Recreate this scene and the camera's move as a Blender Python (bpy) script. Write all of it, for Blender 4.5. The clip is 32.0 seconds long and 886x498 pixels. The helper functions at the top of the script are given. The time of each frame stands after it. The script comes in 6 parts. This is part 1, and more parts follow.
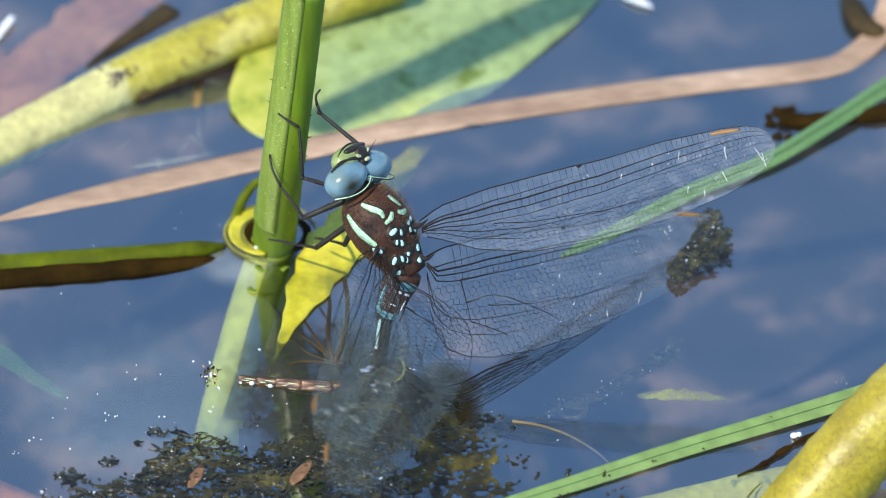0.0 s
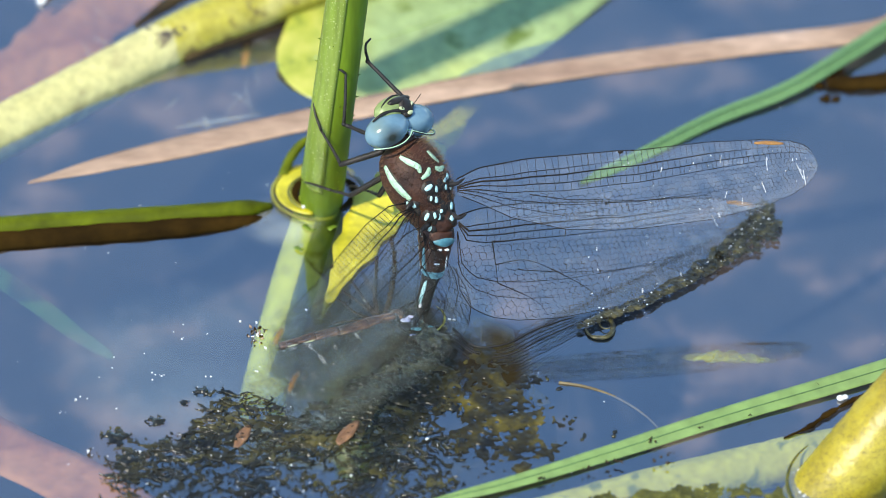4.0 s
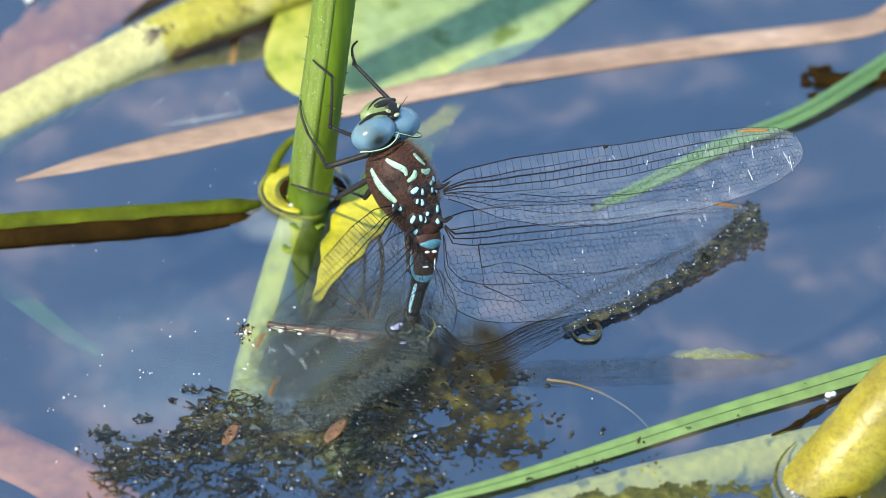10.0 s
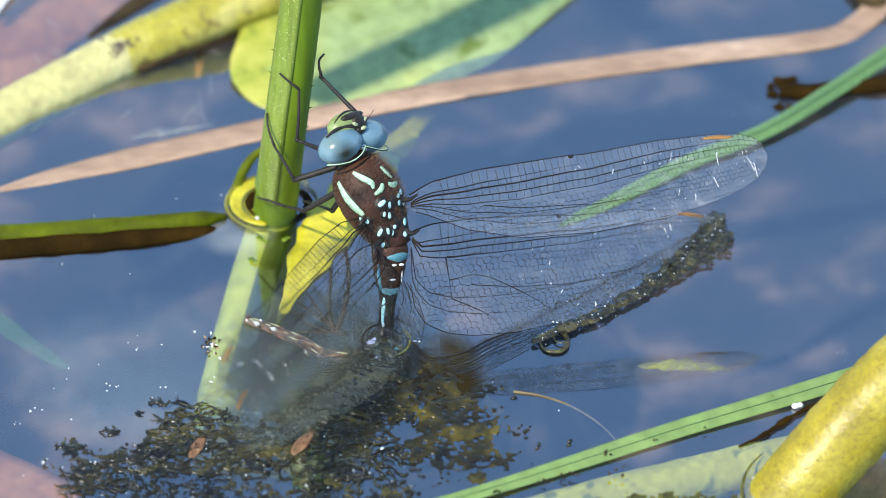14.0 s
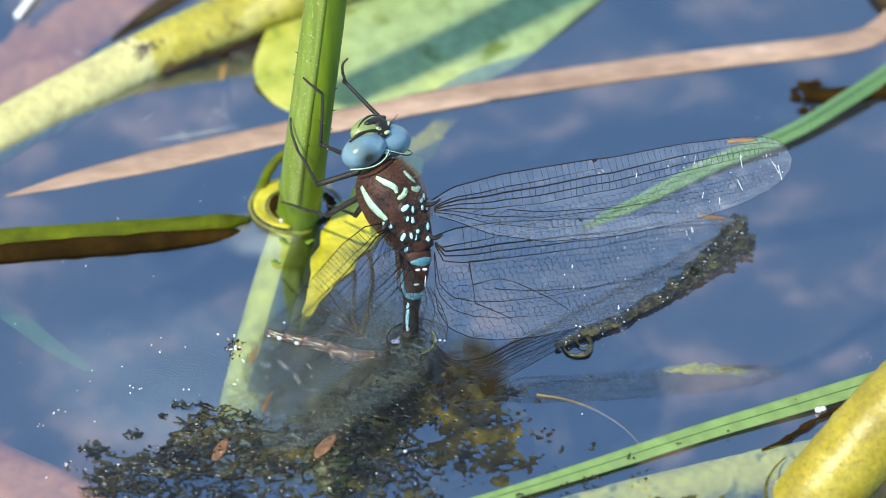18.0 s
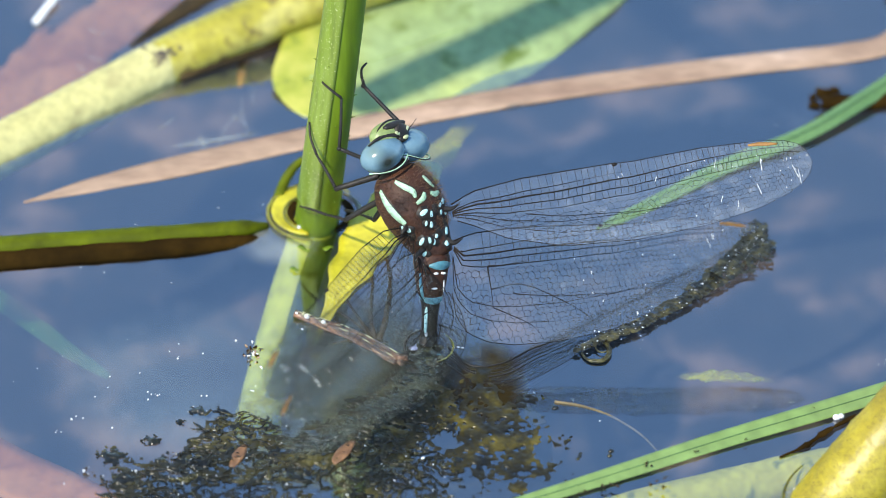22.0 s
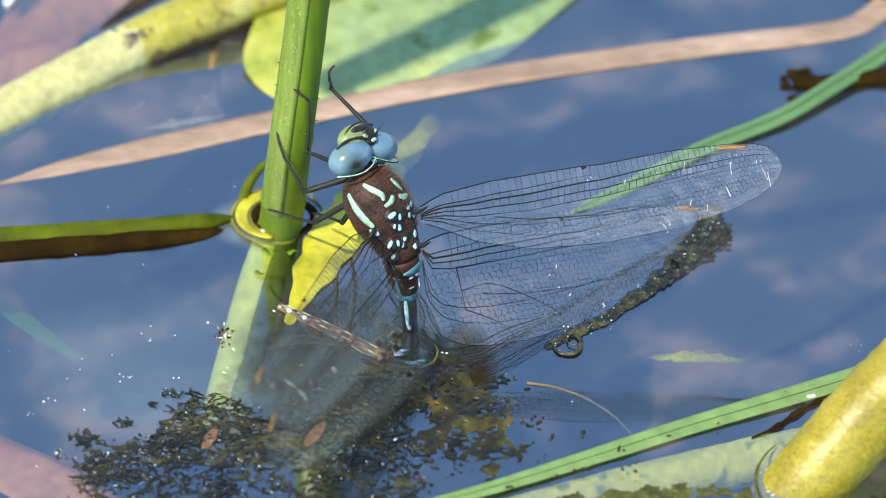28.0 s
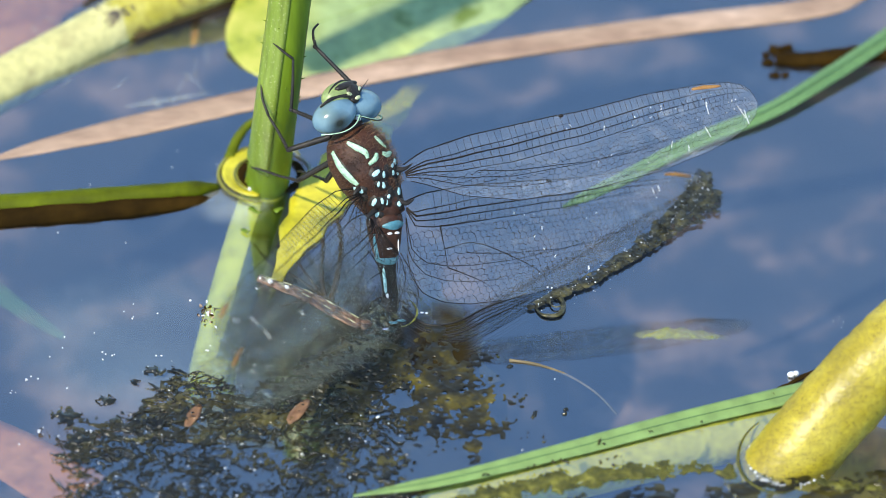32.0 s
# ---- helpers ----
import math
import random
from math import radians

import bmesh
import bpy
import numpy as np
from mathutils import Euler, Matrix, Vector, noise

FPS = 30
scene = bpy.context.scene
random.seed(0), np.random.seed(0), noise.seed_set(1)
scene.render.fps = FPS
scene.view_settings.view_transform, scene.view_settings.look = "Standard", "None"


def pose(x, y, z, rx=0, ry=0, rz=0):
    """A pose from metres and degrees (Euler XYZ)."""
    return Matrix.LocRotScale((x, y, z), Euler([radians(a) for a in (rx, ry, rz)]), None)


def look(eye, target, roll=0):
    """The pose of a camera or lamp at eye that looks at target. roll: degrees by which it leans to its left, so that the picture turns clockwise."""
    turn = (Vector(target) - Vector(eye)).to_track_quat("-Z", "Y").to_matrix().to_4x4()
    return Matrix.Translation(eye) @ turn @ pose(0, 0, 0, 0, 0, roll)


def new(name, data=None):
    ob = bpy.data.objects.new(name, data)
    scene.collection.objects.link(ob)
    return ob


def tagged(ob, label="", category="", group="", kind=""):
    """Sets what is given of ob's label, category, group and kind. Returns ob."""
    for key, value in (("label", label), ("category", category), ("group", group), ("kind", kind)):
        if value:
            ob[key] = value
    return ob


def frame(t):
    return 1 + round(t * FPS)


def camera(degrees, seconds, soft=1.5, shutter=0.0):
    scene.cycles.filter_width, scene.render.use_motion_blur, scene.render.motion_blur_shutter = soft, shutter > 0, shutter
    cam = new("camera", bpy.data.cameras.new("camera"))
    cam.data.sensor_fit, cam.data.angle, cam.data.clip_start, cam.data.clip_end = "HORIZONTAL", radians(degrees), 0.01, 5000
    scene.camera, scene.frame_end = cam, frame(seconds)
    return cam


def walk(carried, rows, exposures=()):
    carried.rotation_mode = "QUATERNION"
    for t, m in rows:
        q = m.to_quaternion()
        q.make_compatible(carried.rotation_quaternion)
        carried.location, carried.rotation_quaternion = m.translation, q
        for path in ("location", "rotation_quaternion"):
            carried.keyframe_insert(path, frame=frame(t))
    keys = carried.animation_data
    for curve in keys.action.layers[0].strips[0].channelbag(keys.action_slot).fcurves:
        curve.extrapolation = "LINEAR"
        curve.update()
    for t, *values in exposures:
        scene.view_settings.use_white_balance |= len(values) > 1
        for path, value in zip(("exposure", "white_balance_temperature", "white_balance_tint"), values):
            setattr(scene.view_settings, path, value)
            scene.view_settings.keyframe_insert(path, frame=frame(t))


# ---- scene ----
# A darner dragonfly laying eggs at a water plant's stem, seen from above the pond through a long lens.
# Places are read on a chart spread over the pond: u to the right, v towards the viewer, in steps of 0.067 mm; heights in mm above the water.
MM = 0.001
TILT = radians(40)                       # the camera looks down by this angle
FAR = 1.10                               # metres from the lens to the chart's centre
STEP = 0.105 / 1568                      # metres per chart step
RIGHT = Vector((1, 0, 0))
UP = Vector((0, math.sin(TILT), math.cos(TILT)))
OUT = Vector((0, -math.cos(TILT), math.sin(TILT)))
EYE = OUT * FAR


def on_chart(u, v, h=0.0):
    """The place over the chart's point (u, v) along the line of sight, h mm above the water."""
    way = (RIGHT * (u - 784) + UP * (441 - v)) * STEP - EYE
    return EYE + way * ((h * MM - EYE.z) / way.z)


def seen_vec(r, u, n):
    """A direction from its parts to the right, upwards and out towards the viewer."""
    return RIGHT * r + UP * u + OUT * n


# ---- camera ----
cam = camera(2 * math.degrees(math.atan(0.0525 / FAR)), 32.0, 0.95, 0.4)
cam.data.dof.use_dof, cam.data.dof.focus_distance, cam.data.dof.aperture_fstop = True, FAR - 0.017, 19.0
SWAY = ((0, -54, 38), (0.5, -50, 10), (1, -36, -20), (1.5, -29, -18), (2, -26, -24), (2.5, 32, -50), (4.5, 26, -8), (5, -10, 14), (5.5, -14, 6), (6, 0, 0), (6.5, -2, 18), (7, -4, 7), (7.5, -10, -12), (8, -26, -8), (8.5, -32, -57), (9, 2, -72), (9.5, 8, -53), (10, 8, -36), (10.5, 4, -14), (11, -9, 12), (11.5, -34, 23), (12, -42, 2), (12.5, -17, -3), (13, -22, 20), (13.5, -43, -4), (15.5, -58, -23), (16, -41, -26), (16.5, -27, -15), (17, -15, -24), (17.5, -10, -14), (18, -10, -9), (18.5, -24, -18), (19, 5, 2), (19.5, 25, 17), (20, 16, 20), (20.5, 28, -12), (21, 36, -8), (21.5, 53, -4), (22, 22, 3), (22.5, 18, 2), (23, 12, 23), (23.5, 15, 28), (24, 14, 8), (24.5, 12, 3), (25, 12, -6), (25.5, -6, -28), (27.5, -8, -28), (28, -28, -30), (28.5, -42, -42), (29, -18, -38), (29.5, -36, -45), (30, -52, -30), (30.5, -66, -40), (31, -34, -46), (31.5, -51, -62), (32, -59, -70))
walk(cam, [(t, look(EYE, (RIGHT * -a + UP * b) * STEP)) for t, a, b in SWAY], exposures=((0, 1.21, 6750, 5), (2.5, 1.29, 6750, 5), (4.5, 1.35, 6750, 5), (32, 1.35, 6750, 5)))

# ---- world and sun ----
SUN_EL = radians(54)
SUN_AZ = Vector((-340, -370, 0)).normalized()          # towards the sun, on the ground
world = bpy.data.worlds.new("world")
scene.world = world
world.use_nodes = True
wn = world.node_tree
sky = wn.nodes.new("ShaderNodeTexSky")
sky.sky_type = "NISHITA"
sky.sun_disc = False
sky.sun_elevation = SUN_EL
sky.sun_rotation = math.atan2(SUN_AZ.x, SUN_AZ.y)
sky.dust_density, sky.ozone_density, sky.air_density = 0.1, 6.0, 1.0
wn.links.new(sky.outputs[0], wn.nodes["Background"].inputs[0])
wn.nodes["Background"].inputs[1].default_value = 0.15
sun = new("sun", bpy.data.lights.new("sun", "SUN"))
sun.data.energy, sun.data.angle, sun.data.color = 2.5, radians(0.53), (1.0, 0.925, 0.80)
sun_way = SUN_AZ * math.cos(SUN_EL) + Vector((0, 0, math.sin(SUN_EL)))
sun.matrix_world = look(sun_way * 5, (0, 0, 0))


# ---- materials ----
def material(name):
    m = bpy.data.materials.new(name)
    m.use_nodes = True
    return m, m.node_tree.nodes, m.node_tree.links, m.node_tree.nodes["Principled BSDF"]


def noise_node(n, l, scale, detail=4, coords="Object", stretch=(1, 1, 1), rough=0.55):
    tc, mp, tx = n.new("ShaderNodeTexCoord"), n.new("ShaderNodeMapping"), n.new("ShaderNodeTexNoise")
    mp.inputs["Scale"].default_value = stretch
    l.new(tc.outputs[coords], mp.inputs[0])
    l.new(mp.outputs[0], tx.inputs[0])
    tx.inputs["Scale"].default_value, tx.inputs["Detail"].default_value, tx.inputs["Roughness"].default_value = scale, detail, rough
    return tx


def ramp(n, l, source, stops):
    r = n.new("ShaderNodeValToRGB")
    while len(r.color_ramp.elements) < len(stops):
        r.color_ramp.elements.new(0.5)
    for e, (p, c) in zip(r.color_ramp.elements, stops):
        e.position = p
        e.color = (*c, 1) if len(c) == 3 else c
    l.new(source, r.inputs[0])
    return r


def surface(name, stops, scale, rough=0.5, bump=0.2, fine=None, stretch=(1, 1, 1), spots=None, shine=0.5, through_light=0.0, bump_scale=None, metal=0.0):
    """A two-scale surface: a colour ramp over coarse noise, fine grain, spots of another colour and relief."""
    m, n, l, b = material(name)
    tx = noise_node(n, l, scale, 5, stretch=stretch)
    col = ramp(n, l, tx.outputs[0], stops).outputs[0]
    ft = noise_node(n, l, fine or scale * 7, 3, stretch=stretch)
    mix = n.new("ShaderNodeMix")
    mix.data_type, mix.blend_type = "RGBA", "MULTIPLY"
    mix.inputs[0].default_value = 0.55
    l.new(col, mix.inputs[6])
    l.new(ramp(n, l, ft.outputs[0], ((0.3, (0.55, 0.55, 0.55)), (0.7, (1.25, 1.25, 1.25)))).outputs[0], mix.inputs[7])
    out = mix.outputs[2]
    if spots:
        colour, sc, lo, hi = spots
        st = noise_node(n, l, sc, 2)
        mask = ramp(n, l, st.outputs[0], ((lo, (0, 0, 0)), (hi, (1, 1, 1))))
        m2 = n.new("ShaderNodeMix")
        m2.data_type = "RGBA"
        l.new(mask.outputs[0], m2.inputs[0])
        l.new(out, m2.inputs[6])
        m2.inputs[7].default_value = (*colour, 1)
        out = m2.outputs[2]
    l.new(out, b.inputs["Base Color"])
    b.inputs["Roughness"].default_value = rough
    b.inputs["Specular IOR Level"].default_value = shine
    b.inputs["Metallic"].default_value = metal
    if bump:
        bt = noise_node(n, l, bump_scale or (fine or scale * 7), 3, stretch=stretch)
        bp = n.new("ShaderNodeBump")
        bp.inputs["Strength"].default_value, bp.inputs["Distance"].default_value = bump, 0.0003
        l.new(bt.outputs[0], bp.inputs["Height"])
        l.new(bp.outputs[0], b.inputs["Normal"])
    if through_light:
        tr, ms = n.new("ShaderNodeBsdfTranslucent"), n.new("ShaderNodeMixShader")
        l.new(out, tr.inputs[0])
        ms.inputs[0].default_value = through_light
        l.new(b.outputs[0], ms.inputs[1])
        l.new(tr.outputs[0], ms.inputs[2])
        l.new(ms.outputs[0], n["Material Output"].inputs[0])
    return m


def filmy(name, colour, scale, lo, hi, most, rough=0.6, stretch=(1, 1, 1), fade=False, shine=0.5):
    """A patchy film: clear where its noise is low, coloured where it is high."""
    m, n, l, b = material(name)
    tx = noise_node(n, l, scale, 6, stretch=stretch)
    mask = ramp(n, l, tx.outputs[0], ((lo, (0, 0, 0)), (hi, (most, most, most))))
    tp, ms = n.new("ShaderNodeBsdfTransparent"), n.new("ShaderNodeMixShader")
    amount = mask.outputs[0]
    if fade:
        gc, gm, gr, mu = n.new("ShaderNodeTexCoord"), n.new("ShaderNodeMapping"), n.new("ShaderNodeTexGradient"), n.new("ShaderNodeMath")
        gr.gradient_type, mu.operation = "SPHERICAL", "MULTIPLY"
        gm.inputs["Location"].default_value, gm.inputs["Scale"].default_value = (-1, -1, 0), (2, 2, 0)
        l.new(gc.outputs["Generated"], gm.inputs[0])
        l.new(gm.outputs[0], gr.inputs[0])
        fr = ramp(n, l, gr.outputs[1], ((0.0, (0, 0, 0)), (0.45, (1, 1, 1))))
        l.new(fr.outputs[0], mu.inputs[0])
        l.new(mask.outputs[0], mu.inputs[1])
        amount = mu.outputs[0]
    b.inputs["Base Color"].default_value = (*colour, 1)
    b.inputs["Roughness"].default_value = rough
    b.inputs["Specular IOR Level"].default_value = shine
    l.new(amount, ms.inputs[0])
    l.new(tp.outputs[0], ms.inputs[1])
    l.new(b.outputs[0], ms.inputs[2])
    l.new(ms.outputs[0], n["Material Output"].inputs[0])
    return m


def patchy(m, scale, lo, hi, most=1.0):
    """Thins a material to gaps where its noise is low."""
    n, l = m.node_tree.nodes, m.node_tree.links
    out = n["Material Output"].inputs[0]
    old = out.links[0].from_socket
    mask = ramp(n, l, noise_node(n, l, scale, 4).outputs[0], ((lo, (0, 0, 0)), (hi, (most,) * 3)))
    tp, ms = n.new("ShaderNodeBsdfTransparent"), n.new("ShaderNodeMixShader")
    l.new(mask.outputs[0], ms.inputs[0])
    l.new(tp.outputs[0], ms.inputs[1])
    l.new(old, ms.inputs[2])
    l.new(ms.outputs[0], out)
    return m


def water_material():
    m, n, l, b = material("pond_water")
    n.remove(b)
    gl, tp, ms = n.new("ShaderNodeBsdfGlossy"), n.new("ShaderNodeBsdfTransparent"), n.new("ShaderNodeMixShader")
    gl.inputs["Roughness"].default_value = 0.03
    tp.inputs[0].default_value = (0.93, 0.96, 0.97, 1)
    tx = noise_node(n, l, 45, 3, coords="Object")
    bp = n.new("ShaderNodeBump")
    bp.inputs["Strength"].default_value, bp.inputs["Distance"].default_value = 0.05, 0.002
    l.new(tx.outputs[0], bp.inputs["Height"])
    l.new(bp.outputs[0], gl.inputs["Normal"])
    ms.inputs[0].default_value = 0.348
    l.new(tp.outputs[0], ms.inputs[1])
    l.new(gl.outputs[0], ms.inputs[2])
    l.new(ms.outputs[0], n["Material Output"].inputs[0])
    return m


def glassy(name, colour, shine, tint=0.0, spread=((0.05, 0.6), (0.95, 1.3))):
    """A clear skin: see-through with a sheen, faintly tinted, with small painted glints."""
    m, n, l, b = material(name)
    b.inputs["Base Color"].default_value = (*colour, 1)
    b.inputs["Roughness"].default_value = 0.25
    gl, tp, m1, m2 = n.new("ShaderNodeBsdfGlossy"), n.new("ShaderNodeBsdfTransparent"), n.new("ShaderNodeMixShader"), n.new("ShaderNodeMixShader")
    gl.inputs["Roughness"].default_value = 0.12
    tx = noise_node(n, l, 900, 2)
    bp = n.new("ShaderNodeBump")
    bp.inputs["Strength"].default_value, bp.inputs["Distance"].default_value = 0.6, 0.0002
    l.new(tx.outputs[0], bp.inputs["Height"])
    l.new(bp.outputs[0], gl.inputs["Normal"])
    m1.inputs[0].default_value = shine
    haze = noise_node(n, l, 650, 4)
    spot, apart, out_ward = n.new("ShaderNodeTexCoord"), n.new("ShaderNodeSeparateXYZ"), n.new("ShaderNodeMath")
    out_ward.operation = "MULTIPLY"
    l.new(spot.outputs["Generated"], apart.inputs[0])
    l.new(ramp(n, l, haze.outputs[0], ((0.35, (tint * 0.35,) * 3), (0.62, (tint,) * 3), (0.8, (tint * 3.2,) * 3))).outputs[0], out_ward.inputs[0])
    l.new(ramp(n, l, apart.outputs[0], [(p, (k,) * 3) for p, k in spread]).outputs[0], out_ward.inputs[1])
    l.new(out_ward.outputs[0], m2.inputs[0])
    l.new(tp.outputs[0], m1.inputs[1])
    l.new(gl.outputs[0], m1.inputs[2])
    l.new(m1.outputs[0], m2.inputs[1])
    l.new(b.outputs[0], m2.inputs[2])
    l.new(m2.outputs[0], n["Material Output"].inputs[0])
    return m


def eye_material():
    """Steel-blue compound eye with a smoky dark spot and an olive crown."""
    m, n, l, b = material("eye_blue")
    tx = noise_node(n, l, 500, 3)
    col = ramp(n, l, tx.outputs[0], ((0.3, (0.095, 0.175, 0.225)), (0.7, (0.15, 0.245, 0.295)))).outputs[0]
    for place, size, colour, most in (((-3.4, -1.05, 1.7), 1.75, (0.02, 0.025, 0.02), 0.9), ((-4.6, 0.6, 1.0), 1.8, (0.12, 0.15, 0.09), 0.45), ((2.0, -1.6, 1.8), 0.9, (0.05, 0.10, 0.12), 0.6)):
        tc, mp, gr, mr = n.new("ShaderNodeTexCoord"), n.new("ShaderNodeMapping"), n.new("ShaderNodeTexGradient"), n.new("ShaderNodeMath")
        k = 1000 / size
        mp.inputs["Location"].default_value = tuple(-p / size for p in place)
        mp.inputs["Scale"].default_value = (k, k, k)
        gr.gradient_type, mr.operation = "SPHERICAL", "MULTIPLY"
        mr.inputs[1].default_value = most * 1.4
        mr.use_clamp = True
        l.new(tc.outputs["Object"], mp.inputs[0])
        l.new(mp.outputs[0], gr.inputs[0])
        l.new(gr.outputs[1], mr.inputs[0])
        mx = n.new("ShaderNodeMix")
        mx.data_type = "RGBA"
        l.new(mr.outputs[0], mx.inputs[0])
        l.new(col, mx.inputs[6])
        mx.inputs[7].default_value = (*colour, 1)
        col = mx.outputs[2]
    l.new(col, b.inputs["Base Color"])
    b.inputs["Roughness"].default_value = 0.22
    return m


WATER = water_material()
BED = surface("pond_mud", ((0.35, (0.010, 0.011, 0.012)), (0.51, (0.024, 0.021, 0.020)), (0.68, (0.22, 0.135, 0.09))), 85, 0.9, 0.3, 300)
STEM_GREEN = surface("stem_green", ((0.3, (0.085, 0.150, 0.004)), (0.7, (0.145, 0.21, 0.010))), 60, 0.48, 0.15, 900, (1, 1, 0.12), through_light=0.06, shine=0.35)
STEM_RIDGE = surface("stem_sheath", ((0.3, (0.120, 0.180, 0.012)), (0.55, (0.155, 0.215, 0.022)), (0.80, (0.24, 0.295, 0.07))), 220, 0.34, 0.25, 1500, (1, 1, 0.06), shine=0.4, spots=((0.40, 0.43, 0.20), 4200, 0.63, 0.69))
STEM_PALE = surface("stem_underwater", ((0.3, (0.48, 0.51, 0.025)), (0.7, (0.64, 0.65, 0.08))), 90, 0.7, 0.1, 600, shine=0.2)
STALK_YELLOW = surface("stalk_yellow", ((0.3, (0.235, 0.175, 0.004)), (0.5, (0.35, 0.27, 0.009)), (0.75, (0.47, 0.38, 0.045))), 160, 0.4, 0.35, 1400, spots=((0.09, 0.055, 0.004), 6800, 0.56, 0.60))
STALK_BACK = surface("stalk_back_yellow", ((0.3, (0.25, 0.22, 0.018)), (0.5, (0.36, 0.31, 0.034)), (0.75, (0.50, 0.44, 0.14))), 130, 0.45, 0.25, 900, spots=((0.17, 0.13, 0.03), 420, 0.60, 0.68))
STALK_PALE = surface("stalk_soaked", ((0.3, (0.43, 0.385, 0.14)), (0.7, (0.58, 0.525, 0.23))), 80, 0.7, 0.15, 800, spots=((0.33, 0.29, 0.12), 260, 0.54, 0.70))
OLIVE = surface("sunken_stem", ((0.32, (0.035, 0.042, 0.001)), (0.5, (0.085, 0.105, 0.001)), (0.68, (0.15, 0.165, 0.002))), 70, 0.6, 0.2, 500, shine=0.12)
LEAF = surface("leaf_green", ((0.3, (0.26, 0.36, 0.11)), (0.6, (0.34, 0.43, 0.15)), (0.8, (0.46, 0.50, 0.08))), 35, 0.35, 0.15, 500, through_light=0.15, spots=((0.10, 0.12, 0.03), 130, 0.70, 0.75))
LEAF_YELLOW = surface("leaf_yellowed", ((0.32, (0.13, 0.14, 0.006)), (0.47, (0.40, 0.35, 0.013)), (0.72, (0.60, 0.52, 0.035))), 110, 0.5, 0.2, 700)
REED = surface("dead_reed", ((0.3, (0.20, 0.115, 0.075)), (0.48, (0.35, 0.23, 0.15)), (0.58, (0.43, 0.29, 0.20)), (0.74, (0.53, 0.42, 0.32))), 75, 0.8, 0.2, 900, (0.4, 1, 1))
BLADE = surface("grass_blade", ((0.3, (0.165, 0.255, 0.068)), (0.7, (0.21, 0.305, 0.09))), 60, 0.5, 0.08, 380, through_light=0.08)
BLADE_DARK = surface("grass_blade_dark", ((0.3, (0.085, 0.175, 0.055)), (0.7, (0.13, 0.235, 0.08))), 60, 0.5, 0.12, 2600, through_light=0.06)
TWIG = surface("dark_twig", ((0.3, (0.014, 0.010, 0.005)), (0.7, (0.06, 0.038, 0.012))), 80, 0.75, 0.4, 700, shine=0.2)
ALGAE = surface("algae_dark", ((0.36, (0.004, 0.0035, 0.001)), (0.52, (0.022, 0.018, 0.004)), (0.70, (0.085, 0.070, 0.014))), 210, 0.3, 0.25, 700, stretch=(0.5, 1, 1), shine=0.4)
ALGAE_WEB = surface("algae_web", ((0.34, (0.003, 0.003, 0.001)), (0.52, (0.014, 0.012, 0.003)), (0.72, (0.085, 0.072, 0.014))), 220, 0.24, 0.4, 900, shine=0.5)
ALGAE_OLIVE = surface("algae_olive", ((0.34, (0.005, 0.004, 0.001)), (0.52, (0.026, 0.020, 0.002)), (0.72, (0.12, 0.092, 0.007))), 260, 0.32, 0.25, 700, shine=0.4)
FLAKE = surface("brown_flake", ((0.3, (0.10, 0.045, 0.018)), (0.7, (0.24, 0.12, 0.05))), 600, 0.6, 0.3, 1800)
MUD = surface("weed_mass", ((0.3, (0.004, 0.004, 0.002)), (0.6, (0.012, 0.011, 0.004)), (0.8, (0.05, 0.042, 0.008))), 120, 0.9, 0.4, 700)
ROT = surface("rot_patch", ((0.3, (0.04, 0.034, 0.03)), (0.7, (0.16, 0.125, 0.08))), 500, 0.8, 0.3, 1500)
# pale lavender that paints glints on the water
SHEEN = surface("wet_sheen", ((0.3, (0.22, 0.24, 0.38)), (0.7, (0.46, 0.48, 0.62))), 900, 0.25, 0.2)
FRINGE = surface("wet_fringe", ((0.32, (0.006, 0.006, 0.002)), (0.52, (0.028, 0.025, 0.008)), (0.70, (0.13, 0.115, 0.04))), 900, 0.28, 0.4, 2600, shine=0.45)
FRINGE_THIN = patchy(surface("wet_scraps", ((0.32, (0.008, 0.008, 0.003)), (0.52, (0.030, 0.026, 0.008)), (0.72, (0.105, 0.092, 0.034))), 900, 0.3, 0.3, 2600, shine=0.4), 1300, 0.28, 0.45, 0.97)
ROSE = surface("drowned_leaf", ((0.3, (0.30, 0.095, 0.03)), (0.7, (0.58, 0.26, 0.10))), 90, 0.9, 0.1, 500)
WHITE = surface("white_speck", ((0.3, (0.6, 0.6, 0.6)), (0.7, (0.85, 0.85, 0.84))), 300, 0.5, 0.1)
EYE_BLUE = eye_material()
RIVAL_BLUE = surface("rival_blue", ((0.3, (0.16, 0.36, 0.66)), (0.7, (0.42, 0.60, 0.80))), 150, 0.5, 0.1, 1200)
FACE = surface("face_green", ((0.3, (0.13, 0.17, 0.05)), (0.7, (0.26, 0.32, 0.11))), 300, 0.4, 0.1)
FACE_PALE = surface("face_cream", ((0.3, (0.42, 0.46, 0.22)), (0.7, (0.60, 0.62, 0.38))), 500, 0.4, 0.1)
BLACK = surface("black_cuticle", ((0.3, (0.008, 0.007, 0.006)), (0.7, (0.025, 0.02, 0.016))), 300, 0.5, 0.2, shine=0.3)
BROWN = surface("brown_cuticle", ((0.3, (0.022, 0.008, 0.004)), (0.7, (0.075, 0.028, 0.013))), 350, 0.55, 0.4, 2500, shine=0.3)
MINT = surface("mint_marking", ((0.3, (0.32, 0.53, 0.33)), (0.7, (0.44, 0.64, 0.44))), 400, 0.5, 0.1)
